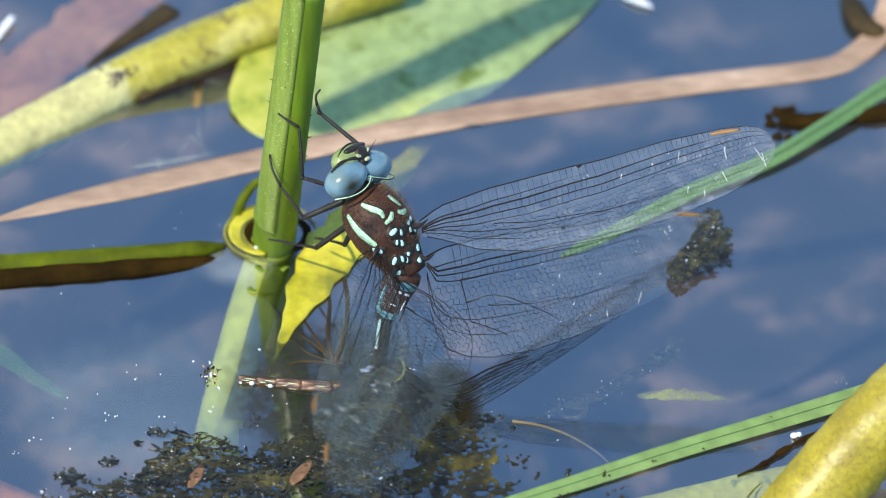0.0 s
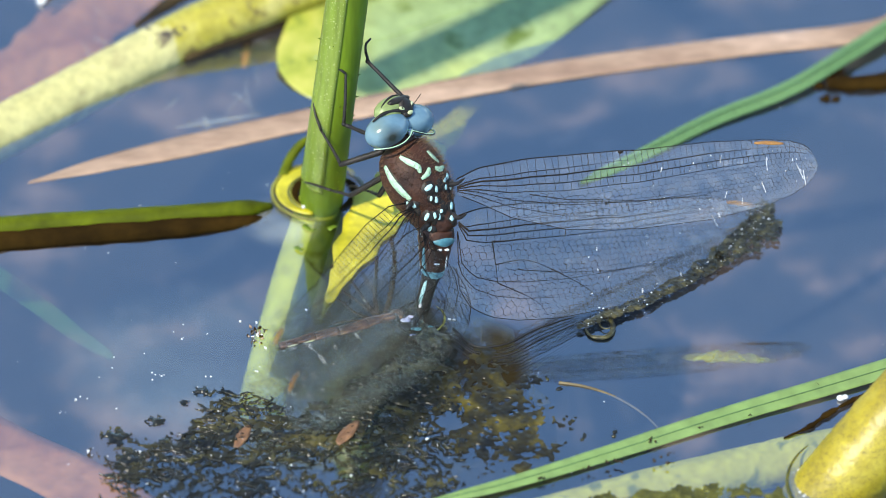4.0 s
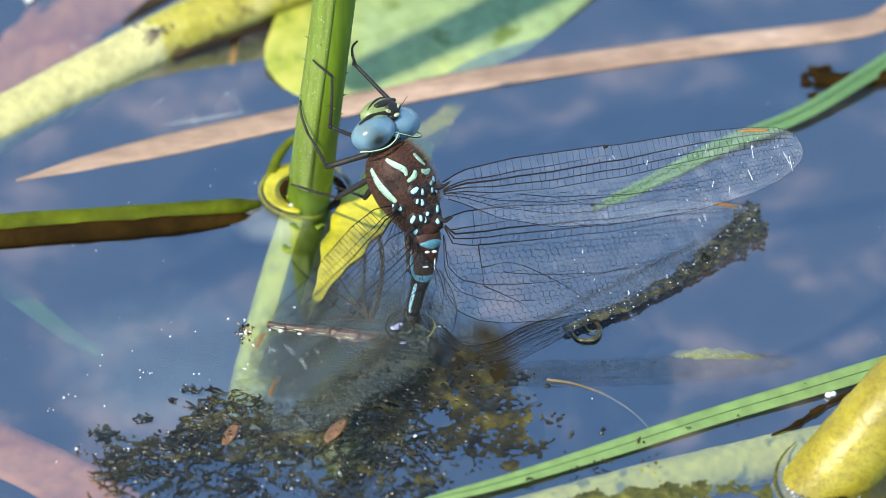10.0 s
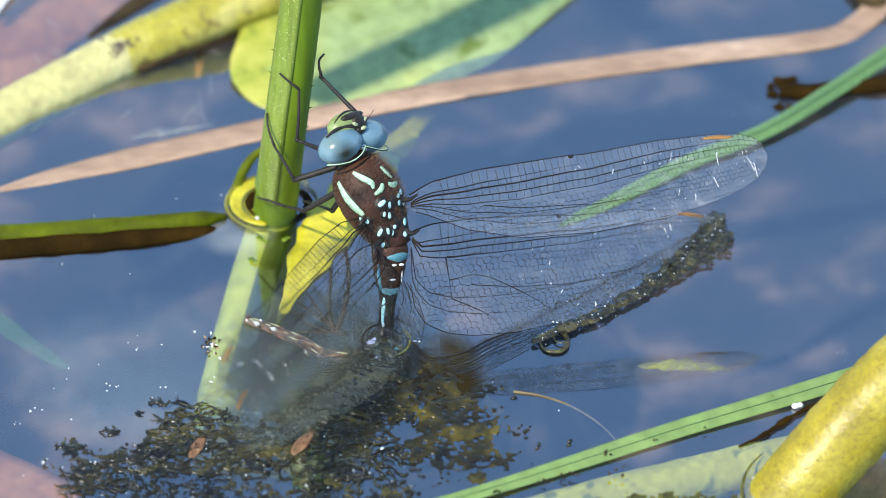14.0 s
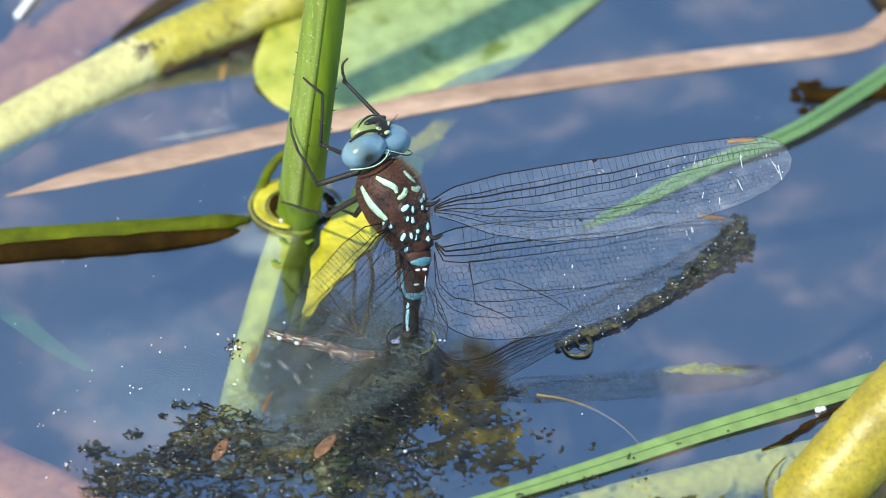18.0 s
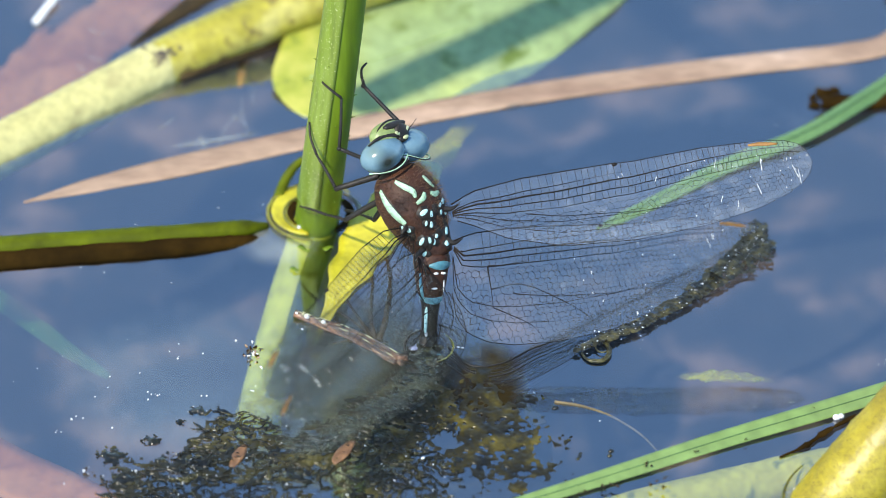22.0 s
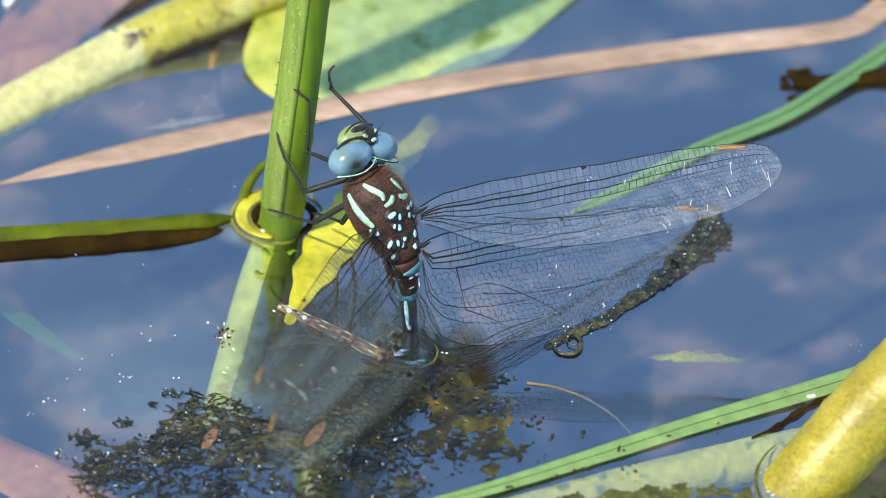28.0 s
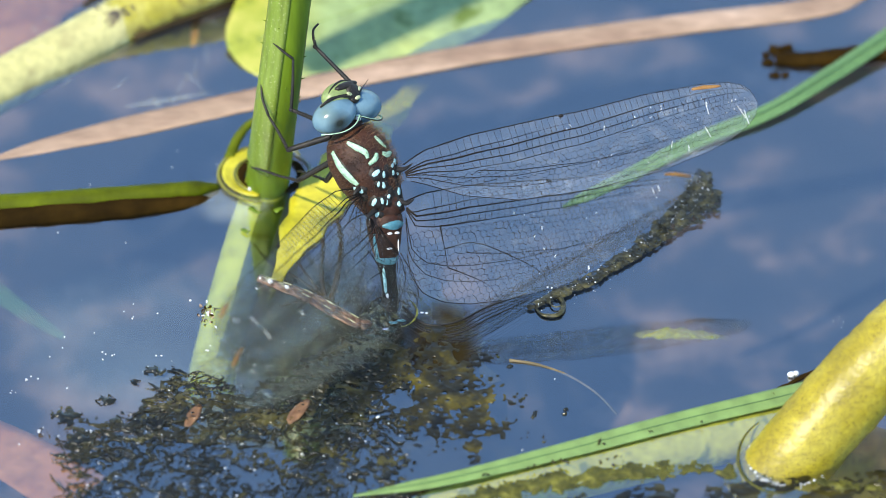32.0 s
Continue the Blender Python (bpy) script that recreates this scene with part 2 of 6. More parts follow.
SKY_MARK = surface("pale_blue_marking", ((0.3, (0.045, 0.16, 0.20)), (0.7, (0.11, 0.27, 0.31))), 400, 0.45, 0.1)
VEIN = surface("wing_vein", ((0.3, (0.004, 0.003, 0.003)), (0.7, (0.018, 0.012, 0.009))), 500, 0.6, 0.0, shine=0.2)
STIGMA = surface("amber_stigma", ((0.3, (0.20, 0.085, 0.014)), (0.7, (0.33, 0.155, 0.03))), 500, 0.5, 0.1)
# the pale noisy tint paints sparkle and mirrored sky
MEMBRANE = glassy("wing_membrane", (0.58, 0.60, 0.60), 0.05, 0.085, ((0.05, 0.75), (0.95, 1.5)))
MEMBRANE_WET = glassy("silted_wing_membrane", (0.10, 0.105, 0.062), 0.03, 0.12, ((0.15, 0.5), (0.4, 1.7), (0.9, 2.3)))
HAZE = filmy("silt_film", (0.55, 0.60, 0.55), 60, 0.30, 0.85, 0.5)
# milky haze painted into a film that fades at its edges
VEIL = filmy("silt_haze", (0.50, 0.53, 0.46), 45, 0.2, 0.75, 0.30, fade=True)
MURK = surface("murky_brown", ((0.3, (0.012, 0.009, 0.002)), (0.5, (0.05, 0.038, 0.006)), (0.72, (0.15, 0.115, 0.012))), 70, 0.8, 0.3, 500)
SEAL = surface("brown_abdomen", ((0.36, (0.018, 0.007, 0.003)), (0.50, (0.085, 0.040, 0.020)), (0.61, (0.22, 0.11, 0.06)), (0.72, (0.52, 0.36, 0.22))), 2300, 0.35, 0.5, 3500, (1, 0.22, 1))
def yellowing_leaf():
    """The floating leaf's green, yellowed towards its base."""
    m = surface("leaf_yellowing", ((0.3, (0.25, 0.34, 0.13)), (0.55, (0.33, 0.41, 0.17)), (0.70, (0.45, 0.50, 0.15))), 35, 0.35, 0.15, 500, through_light=0.15, spots=((0.13, 0.18, 0.03), 170, 0.57, 0.70))
    n, l = m.node_tree.nodes, m.node_tree.links
    tc, sep, mix, add = n.new("ShaderNodeTexCoord"), n.new("ShaderNodeSeparateXYZ"), n.new("ShaderNodeMix"), n.new("ShaderNodeMath")
    tx = noise_node(n, l, 120, 3)
    add.operation = "MULTIPLY_ADD"
    add.inputs[1].default_value = 0.12
    l.new(tc.outputs["Generated"], sep.inputs[0])
    l.new(tx.outputs[0], add.inputs[0])
    l.new(sep.outputs[0], add.inputs[2])
    mask = ramp(n, l, add.outputs[0], ((0.14, (1, 1, 1)), (0.30, (0, 0, 0))))
    old = n["Principled BSDF"].inputs["Base Color"].links[0].from_socket
    mix.data_type = "RGBA"
    l.new(mask.outputs[0], mix.inputs[0])
    l.new(old, mix.inputs[6])
    blotch = ramp(n, l, noise_node(n, l, 230, 5).outputs[0], ((0.38, (0.14, 0.20, 0.04)), (0.5, (0.36, 0.38, 0.05)), (0.66, (0.52, 0.49, 0.10))))
    l.new(blotch.outputs[0], mix.inputs[7])
    l.new(mix.outputs[2], n["Principled BSDF"].inputs["Base Color"])
    return m


LEAF_BROAD = yellowing_leaf()
RIM_PALE = surface("sheath_rim", ((0.3, (0.34, 0.40, 0.12)), (0.7, (0.48, 0.52, 0.22))), 300, 0.5, 0.1, 1200)
RIM_OLIVE = surface("sheath_edge", ((0.3, (0.10, 0.10, 0.012)), (0.7, (0.27, 0.25, 0.03))), 300, 0.5, 0.2, 1200)
RIM_GREY = surface("soaked_edge", ((0.3, (0.10, 0.11, 0.06)), (0.7, (0.26, 0.27, 0.17))), 300, 0.4, 0.2, 1200)
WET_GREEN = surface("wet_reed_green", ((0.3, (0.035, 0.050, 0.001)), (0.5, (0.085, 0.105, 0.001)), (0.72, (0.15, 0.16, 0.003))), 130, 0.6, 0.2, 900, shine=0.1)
SURFACE_FILM = filmy("surface_film", (0.60, 0.64, 0.62), 180, 0.25, 0.75, 0.26, rough=0.35, fade=True)
# film added to imitate the milky skin of the wet wings
WING_MURK = filmy("wing_murk", (0.17, 0.185, 0.10), 650, 0.36, 0.64, 0.55, fade=True)
BROWN_FILM = filmy("brown_film", (0.022, 0.014, 0.002), 140, 0.24, 0.56, 0.9, rough=0.8, fade=True, shine=0.1)
BRISTLE = surface("brown_hair", ((0.3, (0.09, 0.045, 0.022)), (0.7, (0.20, 0.11, 0.055))), 300, 0.6, 0.0)
SOAKED = surface("stalk_under_water", ((0.3, (0.46, 0.42, 0.03)), (0.7, (0.63, 0.57, 0.08))), 120, 0.7, 0.15, 800, spots=((0.20, 0.21, 0.03), 420, 0.56, 0.68))
LEAF_SUNK = filmy("leaf_sunk", (0.54, 0.50, 0.005), 900, 0.30, 0.70, 0.75, fade=True)
LEAF_HAZE = filmy("leaf_drowned", (0.70, 0.60, 0.01), 190, 0.30, 0.72, 0.62, fade=True)
GRASS_HAZE = filmy("drowned_grass", (0.13, 0.30, 0.07), 120, 0.1, 0.7, 0.30)
RIB = surface("leaf_rib", ((0.3, (0.05, 0.11, 0.03)), (0.7, (0.08, 0.16, 0.05))), 60, 0.6, 0.1, 600)
MOSS = surface("yellow_moss", ((0.3, (0.018, 0.020, 0.003)), (0.52, (0.075, 0.072, 0.009)), (0.75, (0.21, 0.195, 0.03))), 420, 0.7, 0.5, 1500, shine=0.3)
FOOT_DARK = surface("foot_shade", ((0.3, (0.065, 0.080, 0.001)), (0.7, (0.17, 0.19, 0.003))), 140, 0.8, 0.2, 700, shine=0.15)
# dark brown for rotten bits, and for shade painted with them
ROT_SHADE = surface("rot_and_shade", ((0.3, (0.009, 0.005, 0.001)), (0.7, (0.042, 0.022, 0.003))), 80, 0.85, 0.4, 700, shine=0.05)
SPOT_PALE = surface("pale_spot", ((0.3, (0.34, 0.60, 0.58)), (0.7, (0.50, 0.72, 0.69))), 600, 0.45, 0.1)
THREAD = surface("root_thread", ((0.3, (0.10, 0.075, 0.035)), (0.7, (0.22, 0.16, 0.08))), 200, 0.8, 0.1)
MURK_FILM = filmy("murk_film", (0.022, 0.020, 0.008), 420, 0.28, 0.60, 0.82, fade=True)


# ---- builders ----
def mesh_of(name, verts, faces, mat, smooth=True):
    me = bpy.data.meshes.new(name)
    me.from_pydata([tuple(v) for v in verts], [], faces)
    me.materials.append(mat)
    if smooth:
        me.polygons.foreach_set("use_smooth", [True] * len(me.polygons))
    me.update()
    return me


def part(name, me, parent, label="", at=None):
    ob = new(name, me)
    ob.parent = parent
    if at is not None:
        ob.matrix_basis = at
    if label:
        tagged(ob, label)
    return ob


def thing(name, label, category, at=None, group="", kind=""):
    ob = new(name)
    ob.empty_display_size = 0.002
    if at is not None:
        ob.matrix_basis = at
    return tagged(ob, label, category, group, kind)


def spline(points, n):
    """n points along a smooth curve through the given ones."""
    p = [Vector(q) for q in points]
    p = [p[0] * 2 - p[1]] + p + [p[-1] * 2 - p[-2]]
    out = []
    for i in range(n):
        s = i / (n - 1) * (len(p) - 3)
        k = min(int(s), len(p) - 4)
        f = s - k
        a, b, c, d = p[k:k + 4]
        out.append(0.5 * ((2 * b) + (c - a) * f + (2 * a - 5 * b + 4 * c - d) * f * f + (3 * b - a - 3 * c + d) * f ** 3))
    return out


def tube(path, radii, sides=16, flat=1.0, caps=True, wobble=0.0):
    """Vertices and faces of a tapering tube; flat squeezes it upright."""
    verts, faces = [], []
    n = len(path)
    ref = Vector((0, 0, 1))
    for i, p in enumerate(path):
        d = (path[min(i + 1, n - 1)] - path[max(i - 1, 0)]).normalized()
        if abs(d.dot(ref)) > 0.95:
            ref = Vector((0, 1, 0))
        side = d.cross(ref).normalized()
        up = side.cross(d)
        r = radii(i / (n - 1)) if callable(radii) else radii
        for k in range(sides):
            a = 2 * math.pi * k / sides
            w = 1 + wobble * noise.noise(p * 900 + Vector((math.cos(a), math.sin(a), 0)))
            verts.append(p + (side * math.cos(a) + up * math.sin(a) * flat) * r * w)
    for i in range(n - 1):
        for k in range(sides):
            k2 = (k + 1) % sides
            faces.append((i * sides + k, i * sides + k2, (i + 1) * sides + k2, (i + 1) * sides + k))
    if caps:
        faces.append(tuple(reversed(range(sides))))
        faces.append(tuple(range((n - 1) * sides, n * sides)))
    return verts, faces


def ribbon(path, width, up, thick, cols=6, fold=0.0, wave=0.0):
    """A leaf blade along a path: width(s) to either side, folded along its midrib, with a real thickness."""
    verts, faces = [], []
    n = len(path)
    for i, p in enumerate(path):
        d = (path[min(i + 1, n - 1)] - path[max(i - 1, 0)]).normalized()
        side = d.cross(up).normalized()
        nrm = side.cross(d).normalized()
        w = width(i / (n - 1))
        for layer in (1, -1):
            for c in range(cols + 1):
                x = c / cols * 2 - 1
                z = fold * abs(x) * w + wave * noise.noise(p * 60 + side * x * 0.4)
                verts.append(p + side * x * w + nrm * (z + layer * thick * 0.5 * (1 - 0.7 * x * x)))
    m = 2 * (cols + 1)
    for i in range(n - 1):
        a, b = i * m, (i + 1) * m
        for c in range(cols):
            faces.append((a + c, a + c + 1, b + c + 1, b + c))
            faces.append((a + cols + 1 + c, b + cols + 1 + c, b + cols + 2 + c, a + cols + 2 + c))
        faces.append((a, b, b + cols + 1, a + cols + 1))
        faces.append((a + cols, a + 2 * cols + 1, b + 2 * cols + 1, b + cols))
    e = (n - 1) * m
    for c in range(cols):
        faces.append((c, c + cols + 1, c + cols + 2, c + 1))
        faces.append((e + c, e + c + 1, e + c + cols + 2, e + c + cols + 1))
    return verts, faces


def ball(centre, radii, turn=None, rings=10, sides=16):
    verts, faces = [], []
    turn = turn or Matrix.Identity(3)
    for i in range(rings + 1):
        a = math.pi * i / rings
        for k in range(sides):
            b = 2 * math.pi * k / sides
            q = Vector((math.sin(a) * math.cos(b) * radii[0], math.sin(a) * math.sin(b) * radii[1], math.cos(a) * radii[2]))
            verts.append(Vector(centre) + turn @ q)
    for i in range(rings):
        for k in range(sides):
            k2 = (k + 1) % sides
            faces.append((i * sides + k, (i + 1) * sides + k, (i + 1) * sides + k2, i * sides + k2))
    return verts, faces


def join(*pieces):
    verts, faces = [], []
    for v, f in pieces:
        o = len(verts)
        verts += list(v)
        faces += [tuple(i + o for i in q) for q in f]
    return verts, faces


def ease(x, xs, ys):
    return float(np.interp(x, xs, ys))


def chart_path(points, n):
    return spline([on_chart(*p) for p in points], n)


def solid(name, piece, mat, parent=None, label="", category="", kind="", group="", smooth=True):
    """A mesh from vertices in the world, under a thing or on its own."""
    verts, faces = piece
    root = parent
    while root is not None and root.parent is not None:
        root = root.parent
    base = root.matrix_basis.translation.copy() if root is not None else sum((Vector(v) for v in verts), Vector()) / len(verts)
    ob = new(name, mesh_of(name, [Vector(v) - base for v in verts], faces, mat, smooth))
    if parent is not None:
        ob.parent = parent
    else:
        ob.matrix_basis = Matrix.Translation(base)
    return tagged(ob, label, category, group, kind)


def at_base(u, v, h=0.0):
    return Matrix.Translation(on_chart(u, v, h))


# ---- the pond ----
def pond():
    reach = 400.0
    floor = -45 * MM
    def sheet(z, cells, half):
        xs = [-reach, -2.0] + [half * (2 * i / cells - 1) for i in range(cells + 1)] + [2.0, reach]
        m = len(xs)
        verts = [(x, y, z(x, y)) for y in xs for x in xs]
        faces = [(j * m + i, j * m + i + 1, (j + 1) * m + i + 1, (j + 1) * m + i) for j in range(m - 1) for i in range(m - 1)]
        return verts, faces
    def mud(x, y):
        near = max(0.0, 1 - math.hypot(x, y) / 0.3)
        return floor + near * 0.006 * noise.noise(Vector((x * 40, y * 40, 3.0)))
    ground = new("ground", mesh_of("ground", *sheet(mud, 60, 0.2), BED))
    tagged(ground, "brown silty pond bed under shallow clear water", "pond bed", kind="structure")
    water = new("water", mesh_of("water", *sheet(lambda x, y: 0.0, 2, 0.2), WATER))
    tagged(water, "calm pond water mirroring a deep blue sky", "water", kind="structure")


pond()


# ---- the plants ----
def shell(path, radius, a0, a1, cols, skin):
    """Part of a tube's wall between two angles: nought faces left, a quarter turn back faces the viewer."""
    verts, faces = [], []
    n, m = len(path), 2 * (cols + 1)
    for i, p in enumerate(path):
        d = (path[min(i + 1, n - 1)] - path[max(i - 1, 0)]).normalized()
        side = d.cross(Vector((0, 1, 0))).normalized()
        up = side.cross(d)
        for r in (radius(i / (n - 1)) + skin, radius(i / (n - 1)) - skin):
            for k in range(cols + 1):
                a = radians(a0 + (a1 - a0) * k / cols)
                verts.append(p + (side * math.cos(a) + up * math.sin(a)) * r)
    for i in range(n - 1):
        for k in range(cols):
            q = i * m + k
            faces.append((q, q + 1, q + m + 1, q + m))
        for k in (0, cols):
            q = i * m + k
            faces.append((q, q + m, q + m + cols + 1, q + cols + 1))
    for i in (0, n - 1):
        for k in range(cols):
            q = i * m + k
            faces.append((q, q + cols + 1, q + cols + 2, q + 1))
    return verts, faces


def main_stem():
    """The upright green stem that the dragonfly holds, wrapped in a paler sheath, with its drowned foot."""
    base = on_chart(528, 415)
    stem = thing("plant_stem", "upright green water plant stem rising from the pond", "plant stem", Matrix.Translation(base))
    girth = lambda s: (2.62 - 0.26 * s) * MM
    line = [(532 + 0.1316 * (436 - v), v, h) for v, h in ((396, -0.6), (364, 3.1), (330, 7.0), (255, 14.7), (150, 23.2), (40, 32.1), (-66, 40.7))]
    path = chart_path(line, 46)
    solid("stalk", tube(path, girth, 28, wobble=0.02), STEM_GREEN, stem)
    wrap = chart_path([(544.5, 341, 5.8)] + line[2:], 42)
    solid("leaf_sheath", shell(wrap, lambda s: girth(s) + 0.06 * MM + 0.07 * MM * max(0.0, 1 - 30 * s), -86, 120, 18, 0.07 * MM), STEM_RIDGE, stem, "paler streaked sheath wrapped half round the stem")
    lip = [wrap[0] + (wrap[1] - wrap[0]) * k for k in (-0.12, 0.10)]
    solid("sheath_rim", shell(lip, lambda s: girth(0) + 0.10 * MM, -86, 120, 18, 0.07 * MM), RIM_PALE, stem, "thin pale rim of the sheath")
    rnd = random.Random(77)
    for _ in range(26):
        i, a = rnd.randrange(8, 34), rnd.choice((rnd.gauss(3.2, 0.25), rnd.gauss(0.1, 0.25), rnd.uniform(-2.9, 0.4)))
        o = Vector((math.cos(a), math.sin(a), 0))
        p = path[i].lerp(path[i + 1], rnd.random()) + o * (2.45 * MM)
        solid("bristle", tube([p, p + o * (rnd.uniform(0.25, 0.55) * MM) + Vector((0, 0, 0.25 * MM))], lambda s: 0.10 * MM * (1.1 - s), 5), STEM_GREEN, stem)
    sunk = chart_path(((538, 388, 0.4), (534, 405, -1.5), (527, 425, -3), (503, 496, -7), (477, 586, -11), (449, 690, -15.5), (440, 730, -22), (436, 756, -32)), 36)
    thick = lambda s: (2.60 + 0.25 * s) * MM
    solid("drowned_foot", tube(sunk, thick, 24), STEM_PALE, stem, "pale stem foot below the water")
    # darker shell paints shade on the foot's side away from the sun
    solid("shaded_side", shell(sunk[1:26], lambda s: thick(s) + 0.05 * MM, -100, 80, 14, 0.06 * MM), FOOT_DARK, stem, "dark olive shell painting the drowned foot's shaded side")
    for u, v, su, sv in ((508, 432, 22, 10), (552, 440, 16, -6), (546, 404, 20, -8), (494, 470, 14, 6)):
        tip = chart_path(((u, v, 0.2), (u + su * 0.6, v + sv, 0.35), (u + su, v + sv * 0.6, 0.2)), 6)
        solid("bud_scale", ribbon(tip, lambda s: (0.3 * (1 - s) + 0.05) * MM, Vector((0, 0, 1)), 0.1 * MM, 2), STEM_GREEN, stem)
    drop = ball(on_chart(507, 400, 0.9), (0.3 * MM, 0.24 * MM, 0.24 * MM), None, 7, 10)
    solid("water_drop", drop, WHITE, stem, "tiny bright water drop on the stem")
    return stem


def rolled_sheath():
    """The yellow cup of an old leaf sheath that lies round the stem at the water."""
    mid = on_chart(540, 385)
    ring = thing("old_leaf_sheath", "yellow-green rolled leaf sheath ringing the stem at the water", "leaf", Matrix.Translation(mid))
    def loop(ru, rv, h, a0, a1, n=44, du=0, dv=0):
        return [on_chart(538 + du + ru * math.cos(a0 + (a1 - a0) * i / n), 374 + dv - rv * math.sin(a0 + (a1 - a0) * i / n), h) for i in range(n + 1)]
    up = Vector((0, 0, 1))
    solid("outer_roll", ribbon(loop(66, 38, 0.5, 0.9, 4.5), lambda s: 0.95 * MM * math.sin(0.15 + 2.85 * s) ** 0.5, up, 0.4 * MM, 4, 0.25), LEAF_YELLOW, ring)
    solid("rim", tube(loop(85, 50, 0.4, 0.8, 4.6), lambda s: 0.28 * MM * math.sin(0.3 + 2.6 * s), 8, wobble=0.2), RIM_OLIVE, ring, "olive edge of the sheath")
    # dark ribbon painted where the roll's hollow lies in shade
    solid("hollow_shade", ribbon(loop(50, 29, 0.65, 1.4, 4.2), lambda s: 0.75 * MM * math.sin(0.2 + 2.7 * s), up, 0.3 * MM, 4, -0.3), ROT_SHADE, ring, "dark strip painted for the shaded hollow of the roll")
    solid("inner_lip", tube(loop(58, 34, 0.9, 1.6, 4.1), lambda s: 0.16 * MM, 7, wobble=0.2), RIM_OLIVE, ring, "olive inner lip of the sheath")
    solid("far_rim", tube(loop(78, 46, 0.25, -0.9, 0.9), lambda s: 0.22 * MM * math.sin(0.3 + 2.6 * s), 8, wobble=0.25), RIM_GREY, ring, "greyish soaked rim of the sheath")
    solid("far_fold", ribbon(loop(60, 34, 0.2, -1.1, 1.0), lambda s: 0.5 * MM * math.sin(0.2 + 2.7 * s), up, 0.3 * MM, 4, 0.3), ROT_SHADE, ring, "dark soaked fold of the sheath")
    solid("neck", tube(chart_path(((472, 346, 0.3), (482, 318, 1.2), (500, 292, 2.5), (526, 274, 3)), 12), lambda s: 0.62 * MM * (1.1 - 0.4 * s), 10, wobble=0.2), OLIVE, ring, "thin dark stalk of the sheath")
    return ring


def fallen_leaf():
    """The yellow leaf that hangs in the water behind the stem."""
    leaf = thing("yellow_leaf", "bright yellow leaf sunk just under the water by the stem", "leaf", at_base(590, 500, -2))
    path = chart_path(((742, 286, -0.5), (710, 322, 0.1), (662, 378, 0.35), (608, 458, 0.35), (562, 545, 0.25), (528, 630, -1.5)), 40)
    solid("blade", ribbon(path, lambda s: ease(s, (0, 0.15, 0.35, 0.55, 0.68, 0.78, 0.88, 1), (1.2, 2.4, 3.5, 3.0, 2.1, 1.1, 0.3, 0.1)) * MM * (1 + 0.16 * math.sin(23 * s) * math.sin(9 * s + 1) + 0.1 * math.sin(61 * s)), Vector((0, 0, 1)), 0.4 * MM, 6, 0.0, 0.15 * MM), LEAF_YELLOW, leaf)
    tip = chart_path(((672, 372, -0.6), (716, 318, -0.8), (758, 268, -1.4), (806, 216, -2.6), (840, 180, -4)), 24)
    solid("drowned_tip", ribbon(tip, lambda s: ease(s, (0, 0.3, 0.7, 1), (1.4, 1.7, 1.6, 0.4)) * MM * (1 + 0.25 * math.sin(17 * s)), Vector((0, 0, 1)), 0.3 * MM, 6, 0.0, 0.2 * MM), LEAF_HAZE, leaf, "hazy drowned tip of the leaf")
    return leaf


def broad_leaf():
    """The large floating leaf behind the stem."""
    leaf = thing("broad_leaf", "large light green leaf floating on the water", "leaf", at_base(760, 80, 0.6))
    path = chart_path(((462, 150, 0.9), (520, 138, 1.0), (620, 112, 1.1), (760, 62, 1.1), (900, 5, 1.1), (1040, -60, 1.0), (1200, -150, 0.6)), 40)
    solid("blade", ribbon(path, lambda s: ease(s, (0, 0.03, 0.10, 0.2, 0.4, 0.6, 0.8, 0.92, 1), (0.5, 3.2, 5.7, 9.0, 11.4, 10.6, 6.6, 2.9, 0.1)) * MM, Vector((0, -0.13, 1)), 0.35 * MM, 12, -0.02, 0.6 * MM), LEAF_BROAD, leaf)
    mid = [p + Vector((0, 0, 0.12 * MM)) for p in path[7:]]
    solid("midrib", tube(mid, lambda s: 0.2 * MM * (1.1 - s), 8), LEAF, leaf)
    return leaf


